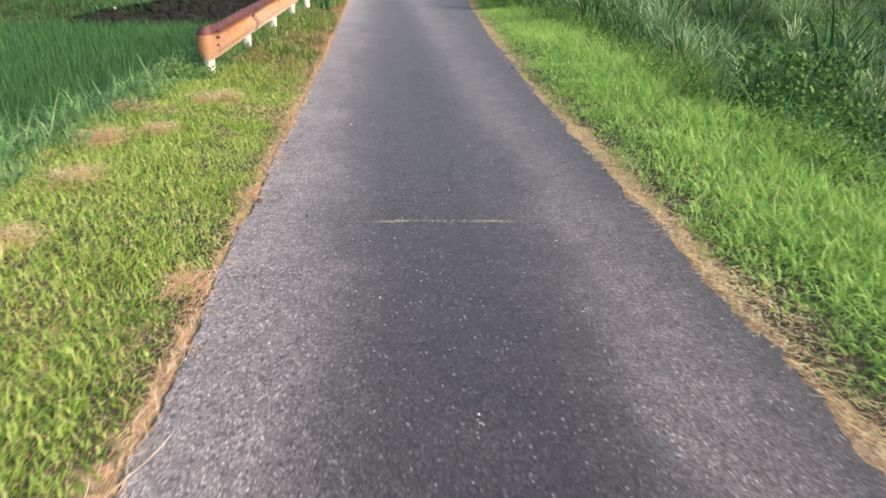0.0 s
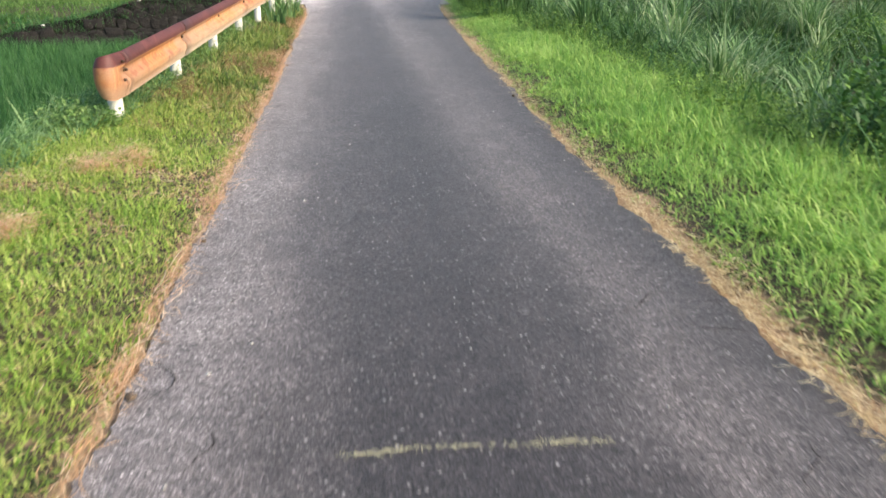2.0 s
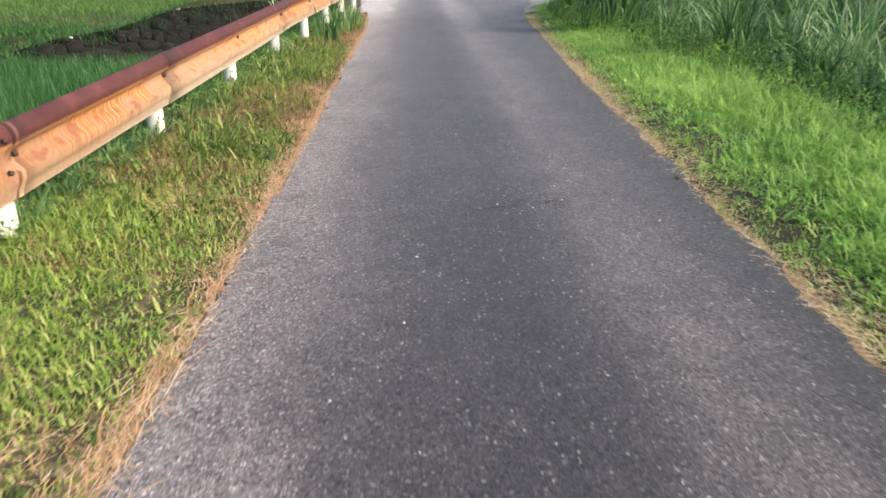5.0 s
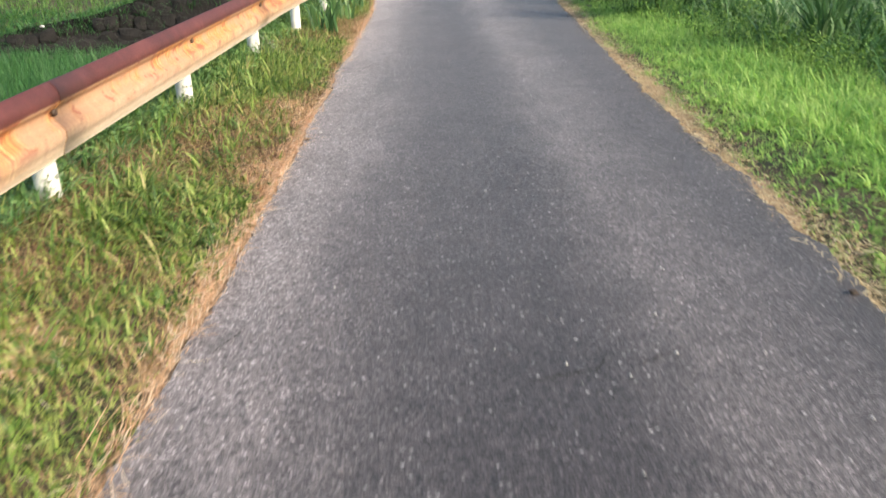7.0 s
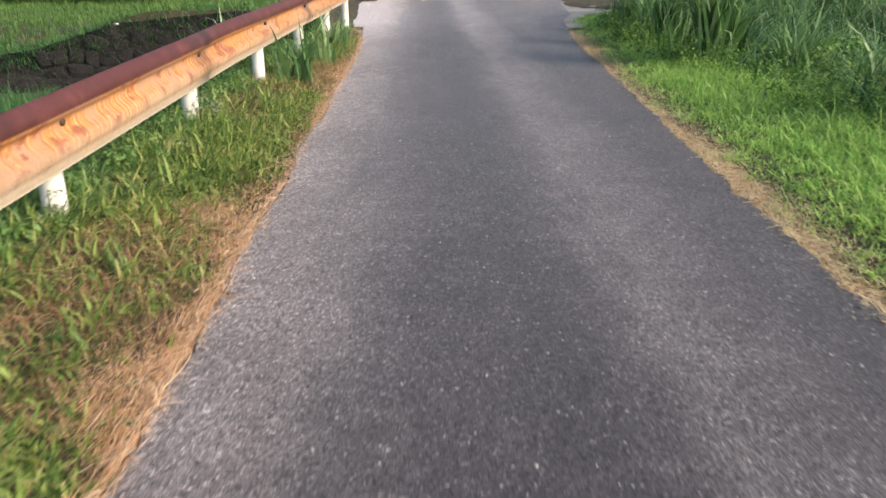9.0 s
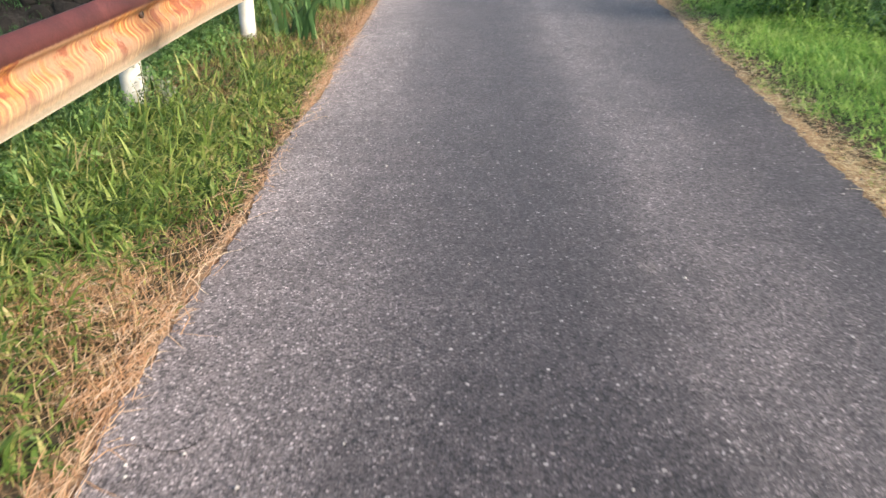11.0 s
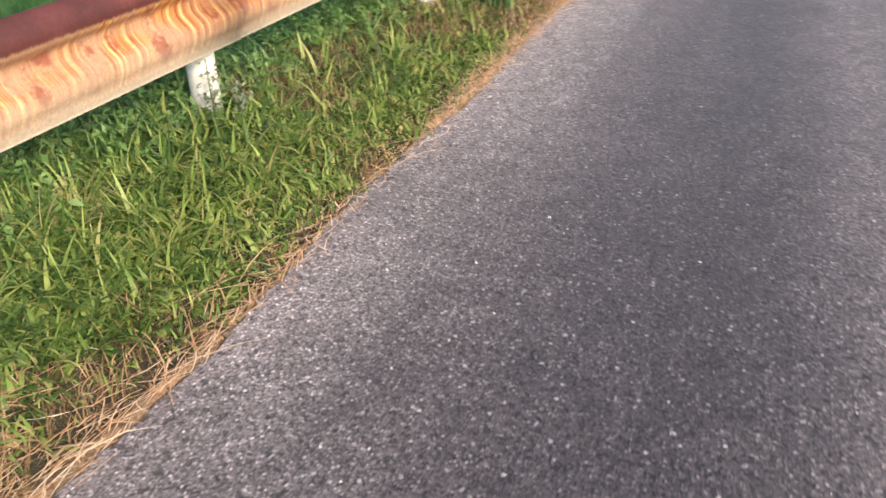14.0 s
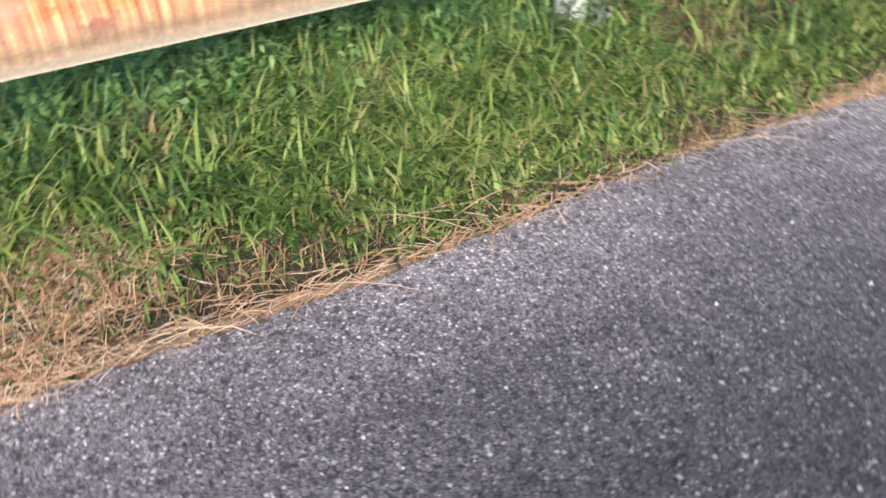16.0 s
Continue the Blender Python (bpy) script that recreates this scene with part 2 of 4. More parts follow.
def ground_material():
    """Soil with moss and thatch."""
    m, nodes, links, bsdf = material("soil")
    co = nodes.new("ShaderNodeTexCoord").outputs["Object"]
    n1, n2 = noise_tex(nodes, links, co, 1.1, 6, 0.65), noise_tex(nodes, links, co, 45, 4, 0.7)
    c = ramp(nodes, links, n1, [(0.34, (0.03, 0.035, 0.014)), (0.5, (0.055, 0.045, 0.022)), (0.68, (0.10, 0.068, 0.038))])
    c = mix(nodes, links, 0.7, c, ramp(nodes, links, n2, [(0.25, grey(0.15)), (0.75, grey(0.8))]), "OVERLAY")
    held = nodes.new("ShaderNodeAttribute")
    held.attribute_name = "litter"
    thatch = ramp(nodes, links, noise_tex(nodes, links, co, 70, 5, 0.75), [(0.3, (0.16, 0.10, 0.055)), (0.5, (0.40, 0.27, 0.16)), (0.7, (0.64, 0.48, 0.31))])
    cover = maths(nodes, links, "ADD", held.outputs["Fac"], maths(nodes, links, "MULTIPLY", maths(nodes, links, "SUBTRACT", noise_tex(nodes, links, co, 11, 4, 0.6), 0.5), 0.9))
    c = mix(nodes, links, ramp(nodes, links, cover, [(0.32, grey(0)), (0.62, grey(1))]), c, thatch)
    links.new(c, bsdf.inputs["Base Color"])
    bsdf.inputs["Roughness"].default_value = 0.95
    bump(nodes, links, bsdf, n2, 0.9, 0.02)
    return m


def rust_material(name, rim):
    """Guardrail steel: dull red rust on the upper lobe, old cream paint with orange rust runs below."""
    m, nodes, links, bsdf = material(name)
    co = nodes.new("ShaderNodeTexCoord").outputs["Object"]
    sep = nodes.new("ShaderNodeSeparateXYZ")
    links.new(co, sep.inputs[0])
    climb = maths(nodes, links, "MULTIPLY", maths(nodes, links, "SUBTRACT", maths(nodes, links, "MINIMUM", sep.outputs[1], 16.0), 11.87), 0.0206)
    tall = maths(nodes, links, "SUBTRACT", sep.outputs[2], climb)
    run = nodes.new("ShaderNodeMapping")
    run.inputs["Scale"].default_value = (0.0, 1.0, 0.0)
    links.new(co, run.inputs["Vector"])
    streak = noise_tex(nodes, links, run.outputs[0], 46, 4, 0.65)
    blotch = noise_tex(nodes, links, co, 5.5, 5, 0.6)
    large = noise_tex(nodes, links, co, 1.1, 2)
    grain = noise_tex(nodes, links, co, 90, 4, 0.7)
    low = ramp(nodes, links, streak, [(0.37, (0.19, 0.05, 0.022)), (0.45, (0.40, 0.13, 0.04)), (0.54, (0.52, 0.26, 0.085)), (0.63, (0.66, 0.48, 0.22))])
    amount = ramp(nodes, links, maths(nodes, links, "ADD", maths(nodes, links, "MULTIPLY", blotch, 0.6), maths(nodes, links, "MULTIPLY", large, 0.4)),
                  [(0.46, grey(0.0)), (0.56, grey(0.85))])
    low = mix(nodes, links, amount, low, (0.38, 0.23, 0.15))
    sore = ramp(nodes, links, noise_tex(nodes, links, co, 8, 4, 0.6), [(0.545, grey(0.0)), (0.60, grey(0.8))])
    low = mix(nodes, links, sore, low, (0.24, 0.065, 0.035))
    fade = ramp(nodes, links, maths(nodes, links, "ADD", tall, maths(nodes, links, "MULTIPLY", maths(nodes, links, "SUBTRACT", blotch, 0.5), 0.16)), [(0.375, grey(0.95)), (0.455, grey(0.0))])
    low = mix(nodes, links, maths(nodes, links, "MULTIPLY", fade, maths(nodes, links, "ADD", large, 0.2, True)), low, (0.50, 0.40, 0.31))
    lip = ramp(nodes, links, maths(nodes, links, "ADD", tall, maths(nodes, links, "MULTIPLY", blotch, 0.05)), [(0.374, grey(1)), (0.384, grey(0))])
    low = mix(nodes, links, maths(nodes, links, "MULTIPLY", lip, rim), low, (0.38, 0.31, 0.23))
    worn = ramp(nodes, links, maths(nodes, links, "DIVIDE", maths(nodes, links, "ADD", sep.outputs[1], blotch), 20.0), [(0.46, grey(0.62)), (0.60, grey(0.0))])
    low = mix(nodes, links, worn, low, (0.27, 0.12, 0.06))
    top = ramp(nodes, links, blotch, [(0.3, (0.055, 0.014, 0.013)), (0.55, (0.09, 0.023, 0.021)), (0.78, (0.16, 0.05, 0.042))])
    edge = maths(nodes, links, "ADD", tall, maths(nodes, links, "MULTIPLY", maths(nodes, links, "SUBTRACT", streak, 0.5), 0.03))
    up = ramp(nodes, links, edge, [(0.572, grey(0)), (0.582, grey(1))])
    col = mix(nodes, links, up, low, top)
    col = mix(nodes, links, 0.35, col, ramp(nodes, links, grain, [(0.3, grey(0.25)), (0.7, grey(0.75))]), "OVERLAY")
    links.new(col, bsdf.inputs["Base Color"])
    bsdf.inputs["Roughness"].default_value = 0.62
    bump(nodes, links, bsdf, grain, 0.35, 0.003)
    return m


ASPHALT = asphalt_material()
SOIL = ground_material()
RUST = rust_material("rusted_steel", 1.0)
RUST_END = rust_material("rusted_end_plate", 0.0)
CONCRETE = mottled("weathered_concrete", (0.22, 0.195, 0.17), (0.38, 0.335, 0.29), 1.6, 0.9)
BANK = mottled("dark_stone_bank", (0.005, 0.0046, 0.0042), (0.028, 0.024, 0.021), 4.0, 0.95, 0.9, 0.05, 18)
WHITE = mottled("dirty_white_paint", (0.52, 0.50, 0.45), (0.74, 0.72, 0.68), 7.0, 0.5, 0.1, 0.002)
CREAM = mottled("cream_painted_steel", (0.55, 0.52, 0.40), (0.74, 0.71, 0.58), 3.0, 0.5, 0.1, 0.002)
IRON = mottled("dark_iron", (0.02, 0.014, 0.01), (0.07, 0.035, 0.02), 60, 0.6)
STONE = mottled("pale_gravel", (0.28, 0.27, 0.26), (0.62, 0.6, 0.58), 30, 0.9)
TURF_L = plant_material("sunny_turf", [(0.2, (0.17, 0.31, 0.055)), (0.45, (0.33, 0.48, 0.09)), (0.65, (0.52, 0.60, 0.16)), (0.85, (0.68, 0.64, 0.30))], glow=0.5)
ROUGH = plant_material("rough_grass", [(0.25, (0.05, 0.10, 0.024)), (0.42, (0.11, 0.19, 0.04)), (0.55, (0.22, 0.32, 0.07)), (0.68, (0.36, 0.42, 0.12)), (0.82, (0.46, 0.36, 0.18))], 2.4, glow=0.35, patch=0.5)
BROWN = plant_material("dead_stalk", [(0.2, (0.11, 0.065, 0.035)), (0.5, (0.26, 0.16, 0.08)), (0.8, (0.44, 0.31, 0.16))], glow=0.15)
TURF_R = plant_material("lush_turf", [(0.2, (0.15, 0.32, 0.07)), (0.45, (0.31, 0.52, 0.125)), (0.68, (0.51, 0.69, 0.19)), (0.9, (0.67, 0.75, 0.33))], glow=0.55)
STRAW = plant_material("dry_straw", [(0.2, (0.58, 0.34, 0.18)), (0.45, (0.73, 0.45, 0.25)), (0.7, (0.83, 0.61, 0.40)), (0.9, (0.87, 0.74, 0.56))], glow=0.25, patch=0.3)
TAN = plant_material("tan_dead_grass", [(0.2, (0.42, 0.29, 0.14)), (0.5, (0.66, 0.52, 0.29)), (0.8, (0.80, 0.70, 0.45))], glow=0.25)
PALE = plant_material("pale_dead_grass", [(0.2, (0.30, 0.27, 0.17)), (0.8, (0.58, 0.54, 0.36))], glow=0.1)
RICE = plant_material("rice_leaf", [(0.2, (0.032, 0.10, 0.032)), (0.5, (0.058, 0.165, 0.046)), (0.8, (0.11, 0.25, 0.072))], glow=0.4)
MEADOW = plant_material("meadow_leaf", [(0.2, (0.06, 0.13, 0.03)), (0.5, (0.11, 0.22, 0.045)), (0.8, (0.20, 0.31, 0.08))], glow=0.4)
REED = plant_material("reed_leaf", [(0.1, (0.03, 0.08, 0.026)), (0.4, (0.075, 0.165, 0.055)), (0.7, (0.18, 0.31, 0.11)), (0.95, (0.48, 0.56, 0.33))], glow=0.33, patch=0.35, own_range=0.55)
UNDER = plant_material("undergrowth_leaf", [(0.2, (0.03, 0.085, 0.024)), (0.5, (0.06, 0.145, 0.04)), (0.8, (0.13, 0.25, 0.07))], 0.5, glow=0.3, patch=0.6)
HERB = plant_material("weed_leaf", [(0.2, (0.04, 0.11, 0.025)), (0.5, (0.10, 0.205, 0.04)), (0.8, (0.24, 0.37, 0.08))], glow=0.3, own_range=0.45)
LEAFY = plant_material("slope_weed_leaf", [(0.2, (0.09, 0.19, 0.05)), (0.5, (0.18, 0.31, 0.085)), (0.8, (0.32, 0.45, 0.16))], glow=0.42)
ARCH = plant_material("arching_leaf", [(0.2, (0.09, 0.20, 0.07)), (0.5, (0.17, 0.32, 0.11)), (0.8, (0.34, 0.48, 0.22))], glow=0.4)
STEM = mottled("green_stem", (0.05, 0.09, 0.025), (0.12, 0.15, 0.05), 9, 0.7)

# ---- plan ----
def right_edge(y):
    return np.interp(y, [-20, 3, 6, 9.3, 13, 15, 20.8, 23.5, 25, 29], [1.5, 1.52, 1.55, 1.63, 1.79, 1.9, 2.24, 2.5, 2.8, 3.1])


def left_edge(y):
    return np.interp(y, [-20, 4, 8, 20, 24, 29], [-0.76, -0.75, -0.69, -0.67, -0.85, -1.1])


def rail_x(y):
    return -1.67 + 0.046 * (np.asarray(y, float) - 8.98)


def rail_z(y):
    """Height of the beam's middle: the rail climbs gently towards the junction."""
    y = np.asarray(y, float)
    return 0.46 + 0.0206 * (np.minimum(y, 16.0) - 9.2) + 0.006 * np.maximum(y - 16.0, 0.0)


def shoulder(y):
    return np.interp(y, [-20, 5, 7, 9, 12, 24], [-2.35, -2.3, -2.2, -1.98, -1.85, -1.35])


def land(x, y):
    """Height of the ground."""
    x, y = np.asarray(x, float), np.asarray(y, float)
    lumps = 0.022 * waves(x, y, 3, 1.6) + 0.012 * waves(x, y, 4, 5)
    l, r, s = left_edge(y), right_edge(y), shoulder(y)
    z = np.where((x > l) & (x < r), -0.01 - 0.04 * smooth(0.0, 0.2, np.minimum(x - l, r - x)), -0.008 + 0.02 * smooth(0.0, 0.25, np.maximum(l - x, x - r)) + lumps * smooth(0.05, 0.5, np.maximum(l - x, x - r)))
    z = z + 0.075 * smooth(0.05, 0.9, l - x) + 0.035 * smooth(0.05, 0.6, x - r)
    # the paddy, sunk beside the verge, with a bank at its far end
    sunk = 0.9 * smooth(0, 1.0, s - x)
    lift = np.where(x > -7.2, smooth(22.5, 22.8, y) * smooth(-7.2, -3.8, x) + smooth(22.3, 26.5, y) * (1 - smooth(-7.2, -3.8, x)), smooth(21.8, 26.5, y))
    z = z - sunk * (1 - lift)
    # a low ridge tops the bank and the meadow sinks behind it
    z = z + 0.27 * smooth(22.4, 22.8, y) * (1 - smooth(23.0, 25.0, y)) * smooth(-1.7, -2.8, x) * smooth(-7.5, -4.5, x)
    z = z - 0.28 * smooth(-2.6, -6.0, x) * smooth(23.5, 26.0, y) * (1 - smooth(36, 40, y))
    # the overgrown hollow beside the other verge
    out = x - r - np.interp(y, [-20, 4, 8, 14, 19, 22, 24], [1.5, 1.5, 1.45, 1.5, 0.7, 0.6, 3.0])
    z = z - (0.72 + 0.16 * waves(x, y, 5, 0.9)) * smooth(0, 1.7, out) * (1 - smooth(21, 25, y))
    return z


# ---- ground, road ----
def spread(near, step, far):
    a = np.arange(near[0], near[1] + 1e-6, step)
    g = np.geomspace(step * 2, far, 26)
    return np.concatenate((near[0] - g[::-1], a, near[1] + g))


gx, gy = spread((-9, 9), 0.08, 1500), spread((-3, 32), 0.12, 1500)
X, Y = np.meshgrid(gx, gy)
Z = land(X, Y)
nx, ny = len(gx), len(gy)
idx = np.arange(nx * ny).reshape(ny, nx)
quads = np.stack([idx[:-1, :-1], idx[:-1, 1:], idx[1:, 1:], idx[1:, :-1]], -1).reshape(-1, 4)
ground = new("ground", mesh_fast("ground", np.stack([X, Y, Z], -1).reshape(-1, 3), quads.ravel(), np.full(len(quads), 4), SOIL, True))
L_, R_ = left_edge(Y) - X, X - right_edge(Y)
wl = 0.06 + 0.13 * np.clip(0.3 + waves(0 * X, Y, 42, 1.3), 0, 1) * smooth(9, 11, Y)
litter = 0.85 * smooth(wl + 0.05, 0.3 * wl, L_ + 0.05 * waves(X, Y, 48, 6)) * (L_ > -0.15)
wr = 0.05 + 0.11 * np.clip(0.45 + waves(0 * X, Y, 54, 1.4), 0, 1)
litter = np.maximum(litter, 0.75 * smooth(wr + 0.08, 0.3 * wr, R_ + 0.06 * waves(X, Y, 49, 6)) * (R_ > -0.15)) * (Y < 23)
litter = np.maximum(litter, 0.4 * smooth(10, 8.5, Y) * smooth(0.5, 1.1, waves(X, Y, 32, 1.7) + 0.5 * waves(X, Y, 33, 5)) * (L_ > 0) * (L_ < 1.4) * (Y < 21))
litter = np.maximum(litter, (0.34 + 0.08 * waves(X, Y, 38, 3)) * smooth(0.0, 0.15, L_) * smooth(10.5, 8.5, Y) * (X > shoulder(Y) - 0.1))
ground.data.attributes.new("litter", "FLOAT", "POINT").data.foreach_set("value", litter.astype(np.float32).ravel())
tagged(ground, "brown soil and moss under grass, weeds and paddy", "ground", kind="structure")


def slab(name, ys, lefts, rights, across, mat, top=0.0, thick=0.045):
    """A road slab with an uneven rim: top sheet and side skirts."""
    rows = []
    for y, a, b in zip(ys, lefts, rights):
        s = np.linspace(0, 1, across)
        xs = a + (b - a) * s
        z = top + 0.012 * (1 - (2 * s - 1) ** 2) + 0.004 * waves(xs, y, 11, 2.0)
        z = z - 0.004 * (np.abs(2 * s - 1) ** 12)
        rows.append(np.stack([np.r_[a, a, xs, b, b], np.full(across + 4, y), np.r_[top - thick, z[0], z, z[-1], top - thick]], 1))
    v = np.array(rows)
    n = across + 4
    i = np.arange(len(ys) * n).reshape(len(ys), n)
    f = np.stack([i[:-1, :-1], i[:-1, 1:], i[1:, 1:], i[1:, :-1]], -1)
    f = np.delete(f, [1, n - 3], axis=1).reshape(-1, 4)
    return new(name, mesh_fast(name, v.reshape(-1, 3), f.ravel(), np.full(len(f), 4), mat, True))


ys = np.arange(-12, 23.5, 0.03)
ragged = 0.04 * waves(ys, 0 * ys, 21, 3.6) + 0.022 * waves(ys, 0 * ys, 22, 11) + rng.normal(0, 0.006, len(ys))
raggedl = 0.026 * waves(ys, 0 * ys, 23, 3.5) + 0.014 * waves(ys, 0 * ys, 24, 11) + rng.normal(0, 0.005, len(ys))
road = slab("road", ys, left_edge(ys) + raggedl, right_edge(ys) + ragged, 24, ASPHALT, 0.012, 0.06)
tagged(road, "narrow grey asphalt farm road with worn pale wheel tracks", "road", kind="structure")
ya = np.arange(23.38, 31.0, 0.2)
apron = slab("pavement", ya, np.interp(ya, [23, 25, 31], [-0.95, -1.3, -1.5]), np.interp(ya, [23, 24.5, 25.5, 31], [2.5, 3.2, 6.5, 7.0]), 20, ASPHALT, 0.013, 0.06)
tagged(apron, "pale worn asphalt apron where the farm road ends", "pavement", kind="structure")
yc = np.arange(22.4, 28.2, 0.15)
patch = slab("pavement_side", yc, right_edge(yc) + 0.02, 2.72 + 0.37 * (yc - 22.4), 10, CONCRETE, 0.022, 0.05)
tagged(patch, "pale beige concrete strip beside the junction", "pavement", kind="structure")

# ---- guardrail ----
LINE = math.atan2(0.046, 1.0)


def w_profile(flat=0.0):
    """Offset from the wall side and height, over a W-shaped beam 0.32 m high; flat 1 gives a smooth plate."""
    z = np.linspace(0.16, -0.16, 41)
    zs = np.linspace(-0.16, 0.16, 161)
    raw = np.interp(np.abs(zs), [0, 0.02, 0.058, 0.095, 0.126, 0.16], [0.012, 0.012, 0.060, 0.058, 0.036, 0.028])
    soft = np.convolve(np.pad(raw, 6, mode="edge"), np.ones(13) / 13, mode="valid")
    lobe = np.interp(z, zs, soft)
    round_top = 0.058 * np.abs(np.sin(np.pi * np.clip(z, 0, 0.16) / 0.175)) ** 0.8 + 0.004
    lobe = np.where(z > 0.05, round_top, lobe)
    plate = 0.034 * (1 - np.abs(z / 0.16) ** 2.5)
    z = np.where(z > 0, z * 0.95, z * 1.18)
    return z, lobe * (1 - flat) + plate * flat


def sweep(stations, flats, grow, thick=0.005):
    """A plate through stations (x, y, heading), of W profile that fades to a smooth one."""
    front, back = [], []
    for (x, y, a), fl, g in zip(stations, flats, grow):
        z, d = w_profile(fl)
        nx_, ny_ = math.cos(a), -math.sin(a)
        mid = float(rail_z(y))
        front.append(np.stack([x + nx_ * d, y + ny_ * d, mid + z * g], 1))
        back.append(np.stack([x + nx_ * (d - thick), y + ny_ * (d - thick), mid + z * g], 1))
    n = len(front[0])
    v = np.concatenate([np.array(front).reshape(-1, 3), np.array(back).reshape(-1, 3)])
    m = len(front)
    i = np.arange(m * n).reshape(m, n)
    j = i + m * n
    f = [np.stack([i[:-1, :-1], i[:-1, 1:], i[1:, 1:], i[1:, :-1]], -1).reshape(-1, 4), np.stack([j[:-1, :-1], j[1:, :-1], j[1:, 1:], j[:-1, 1:]], -1).reshape(-1, 4)]
    for e in (0, -1):
        f.append(np.stack([i[:-1, e], i[1:, e], j[1:, e], j[:-1, e]], -1))
        f.append(np.stack([i[e, :-1], i[e, 1:], j[e, 1:], j[e, :-1]], -1))
    f = np.concatenate(f)
    return v, f


guardrail = new("guardrail")
tagged(guardrail, "rusted steel guardrail with white posts beside the paddy", "guardrail")
POSTS = [8.98 + 2.06 * k for k in range(8)]
for k in range(4):
    y0, y1 = (8.93, 11.04, 15.16, 19.28)[k], (11.04, 15.16, 19.28, 23.4)[k] + 0.12
    st = [(float(rail_x(y)) - 0.035 + 0.006 * (k % 2), y, LINE) for y in np.linspace(y0, y1, 12)]
    v, f = sweep(st, [0] * 12, [1] * 12)
    part("beam", mesh_fast("beam", v, f.ravel(), np.full(len(f), 4), RUST, True), RUST, guardrail, "rust-streaked corrugated steel beam")
st, fl, gr = [], [], []
for s in np.linspace(0, 0.2, 6):
    st.append((float(rail_x(8.98 - s)) - 0.03, 8.98 - s, LINE))
    fl.append(min(1, s / 0.2) ** 0.8), gr.append(1 + 0.03 * s / 0.2)
px, py = st[-1][0], st[-1][1]
for k in range(1, 13):
    a = radians(13 * k)
    R = 0.058
    st.append((px - R + R * math.cos(a), py - R * math.sin(a), LINE + a))
    fl.append(1), gr.append(1.03 - 0.2 * (k / 12) ** 2)
v, f = sweep(st, fl, gr)
terminal = part("end_terminal", mesh_fast("end_terminal", v, f.ravel(), np.full(len(f), 4), RUST_END, True), RUST_END, guardrail, "rounded rusty end plate curled away from the road")
for n, y in enumerate(POSTS):
    x = float(rail_x(y))
    p = part("post", tube(0.057, 0.057, 1.3, Matrix.Translation((x - 0.112, y, float(rail_z(y)) - 0.56)), 20, 0.02), WHITE, guardrail, "dirty white round steel post")
    part("bracket", box(0.05, 0.07, 0.2, Matrix.Translation((x - 0.062, y, float(rail_z(y)))), 0.006), WHITE, p)
    part("bolt", tube(0.021, 0.016, 0.02, Matrix.Translation((x - 0.012, y, float(rail_z(y)) + 0.01)) @ Matrix.Rotation(radians(90), 4, "Y"), 8), IRON, p, "dark rusted bolt")
for y, z in ((8.87, 0.085), (8.87, -0.055), (8.93, 0.015)):
    part("bolt", tube(0.013, 0.010, 0.02, Matrix.Translation((float(rail_x(y)) + 0.022, y, float(rail_z(y)) + z)) @ Matrix.Rotation(radians(90), 4, "Y"), 8), IRON, terminal, "dark rusted bolt")


# ---- grass and weeds ----
def scatter(n, x0, x1, y0, y1):
    return rng.uniform(x0, x1, n), rng.uniform(y0, y1, n)


def on_land(x, y, sink=0.01):
    return np.stack([x, y, land(x, y) - sink], 1)


def stuff(name, me, label, category="grass"):
    return tagged(new(name, me), label, category, kind="stuff")


def tufts(name, cx, cy, count, radius, height, width, mat, lean=0.3, bend=0.9, seg=3, low=0.01):
    """Bunches of blades that spread out from their middles; height by bunch."""
    n = len(cx)
    a, q = rng.uniform(0, 6.283, (n, count)), radius * np.sqrt(rng.random((n, count)))
    x, y = (cx[:, None] + q * np.cos(a)).ravel(), (cy[:, None] + q * np.sin(a)).ravel()
    h = (np.broadcast_to(height, n)[:, None] * rng.uniform(0.5, 1.2, (n, count))).ravel()
    return blades(name, on_land(x, y, low), h, width * rng.uniform(0.6, 1.3, len(x)), mat, lean, bend, seg, a.ravel() + rng.normal(0, 0.5, len(x)))


# mown turf on the verge beside the guardrail
x, y = scatter(300000, -2.75, -0.6, -3.0, 24)
l, s = left_edge(y) + 0.03 * waves(x, y, 31, 6), shoulder(y)
depth = l - x
bare = waves(x, y, 32, 1.7) + 0.5 * waves(x, y, 33, 5)
keep = (depth > 0.0) & (x > s - 0.35) & (rng.random(len(x)) < np.clip(1.15 - 0.8 * smooth(0.5, 1.1, bare), 0.1, 1)) & (rng.random(len(x)) < smooth(-0.02, 0.10, depth))
keep &= rng.random(len(x)) < 1 - 0.92 * smooth(8.6, 11.2, y)
x, y, depth = x[keep], y[keep], depth[keep]
h = (0.045 + 0.04 * rng.random(len(x))) * (1 + 0.4 * waves(x, y, 34, 4)) * (0.6 + 0.4 * smooth(0, 0.3, depth))
stuff("verge_grass", blades("verge_grass", on_land(x, y), h, 0.0065 + 0.004 * rng.random(len(x)), TURF_L, 0.55, 1.1), "short yellow-green mown grass on the paddy-side verge")

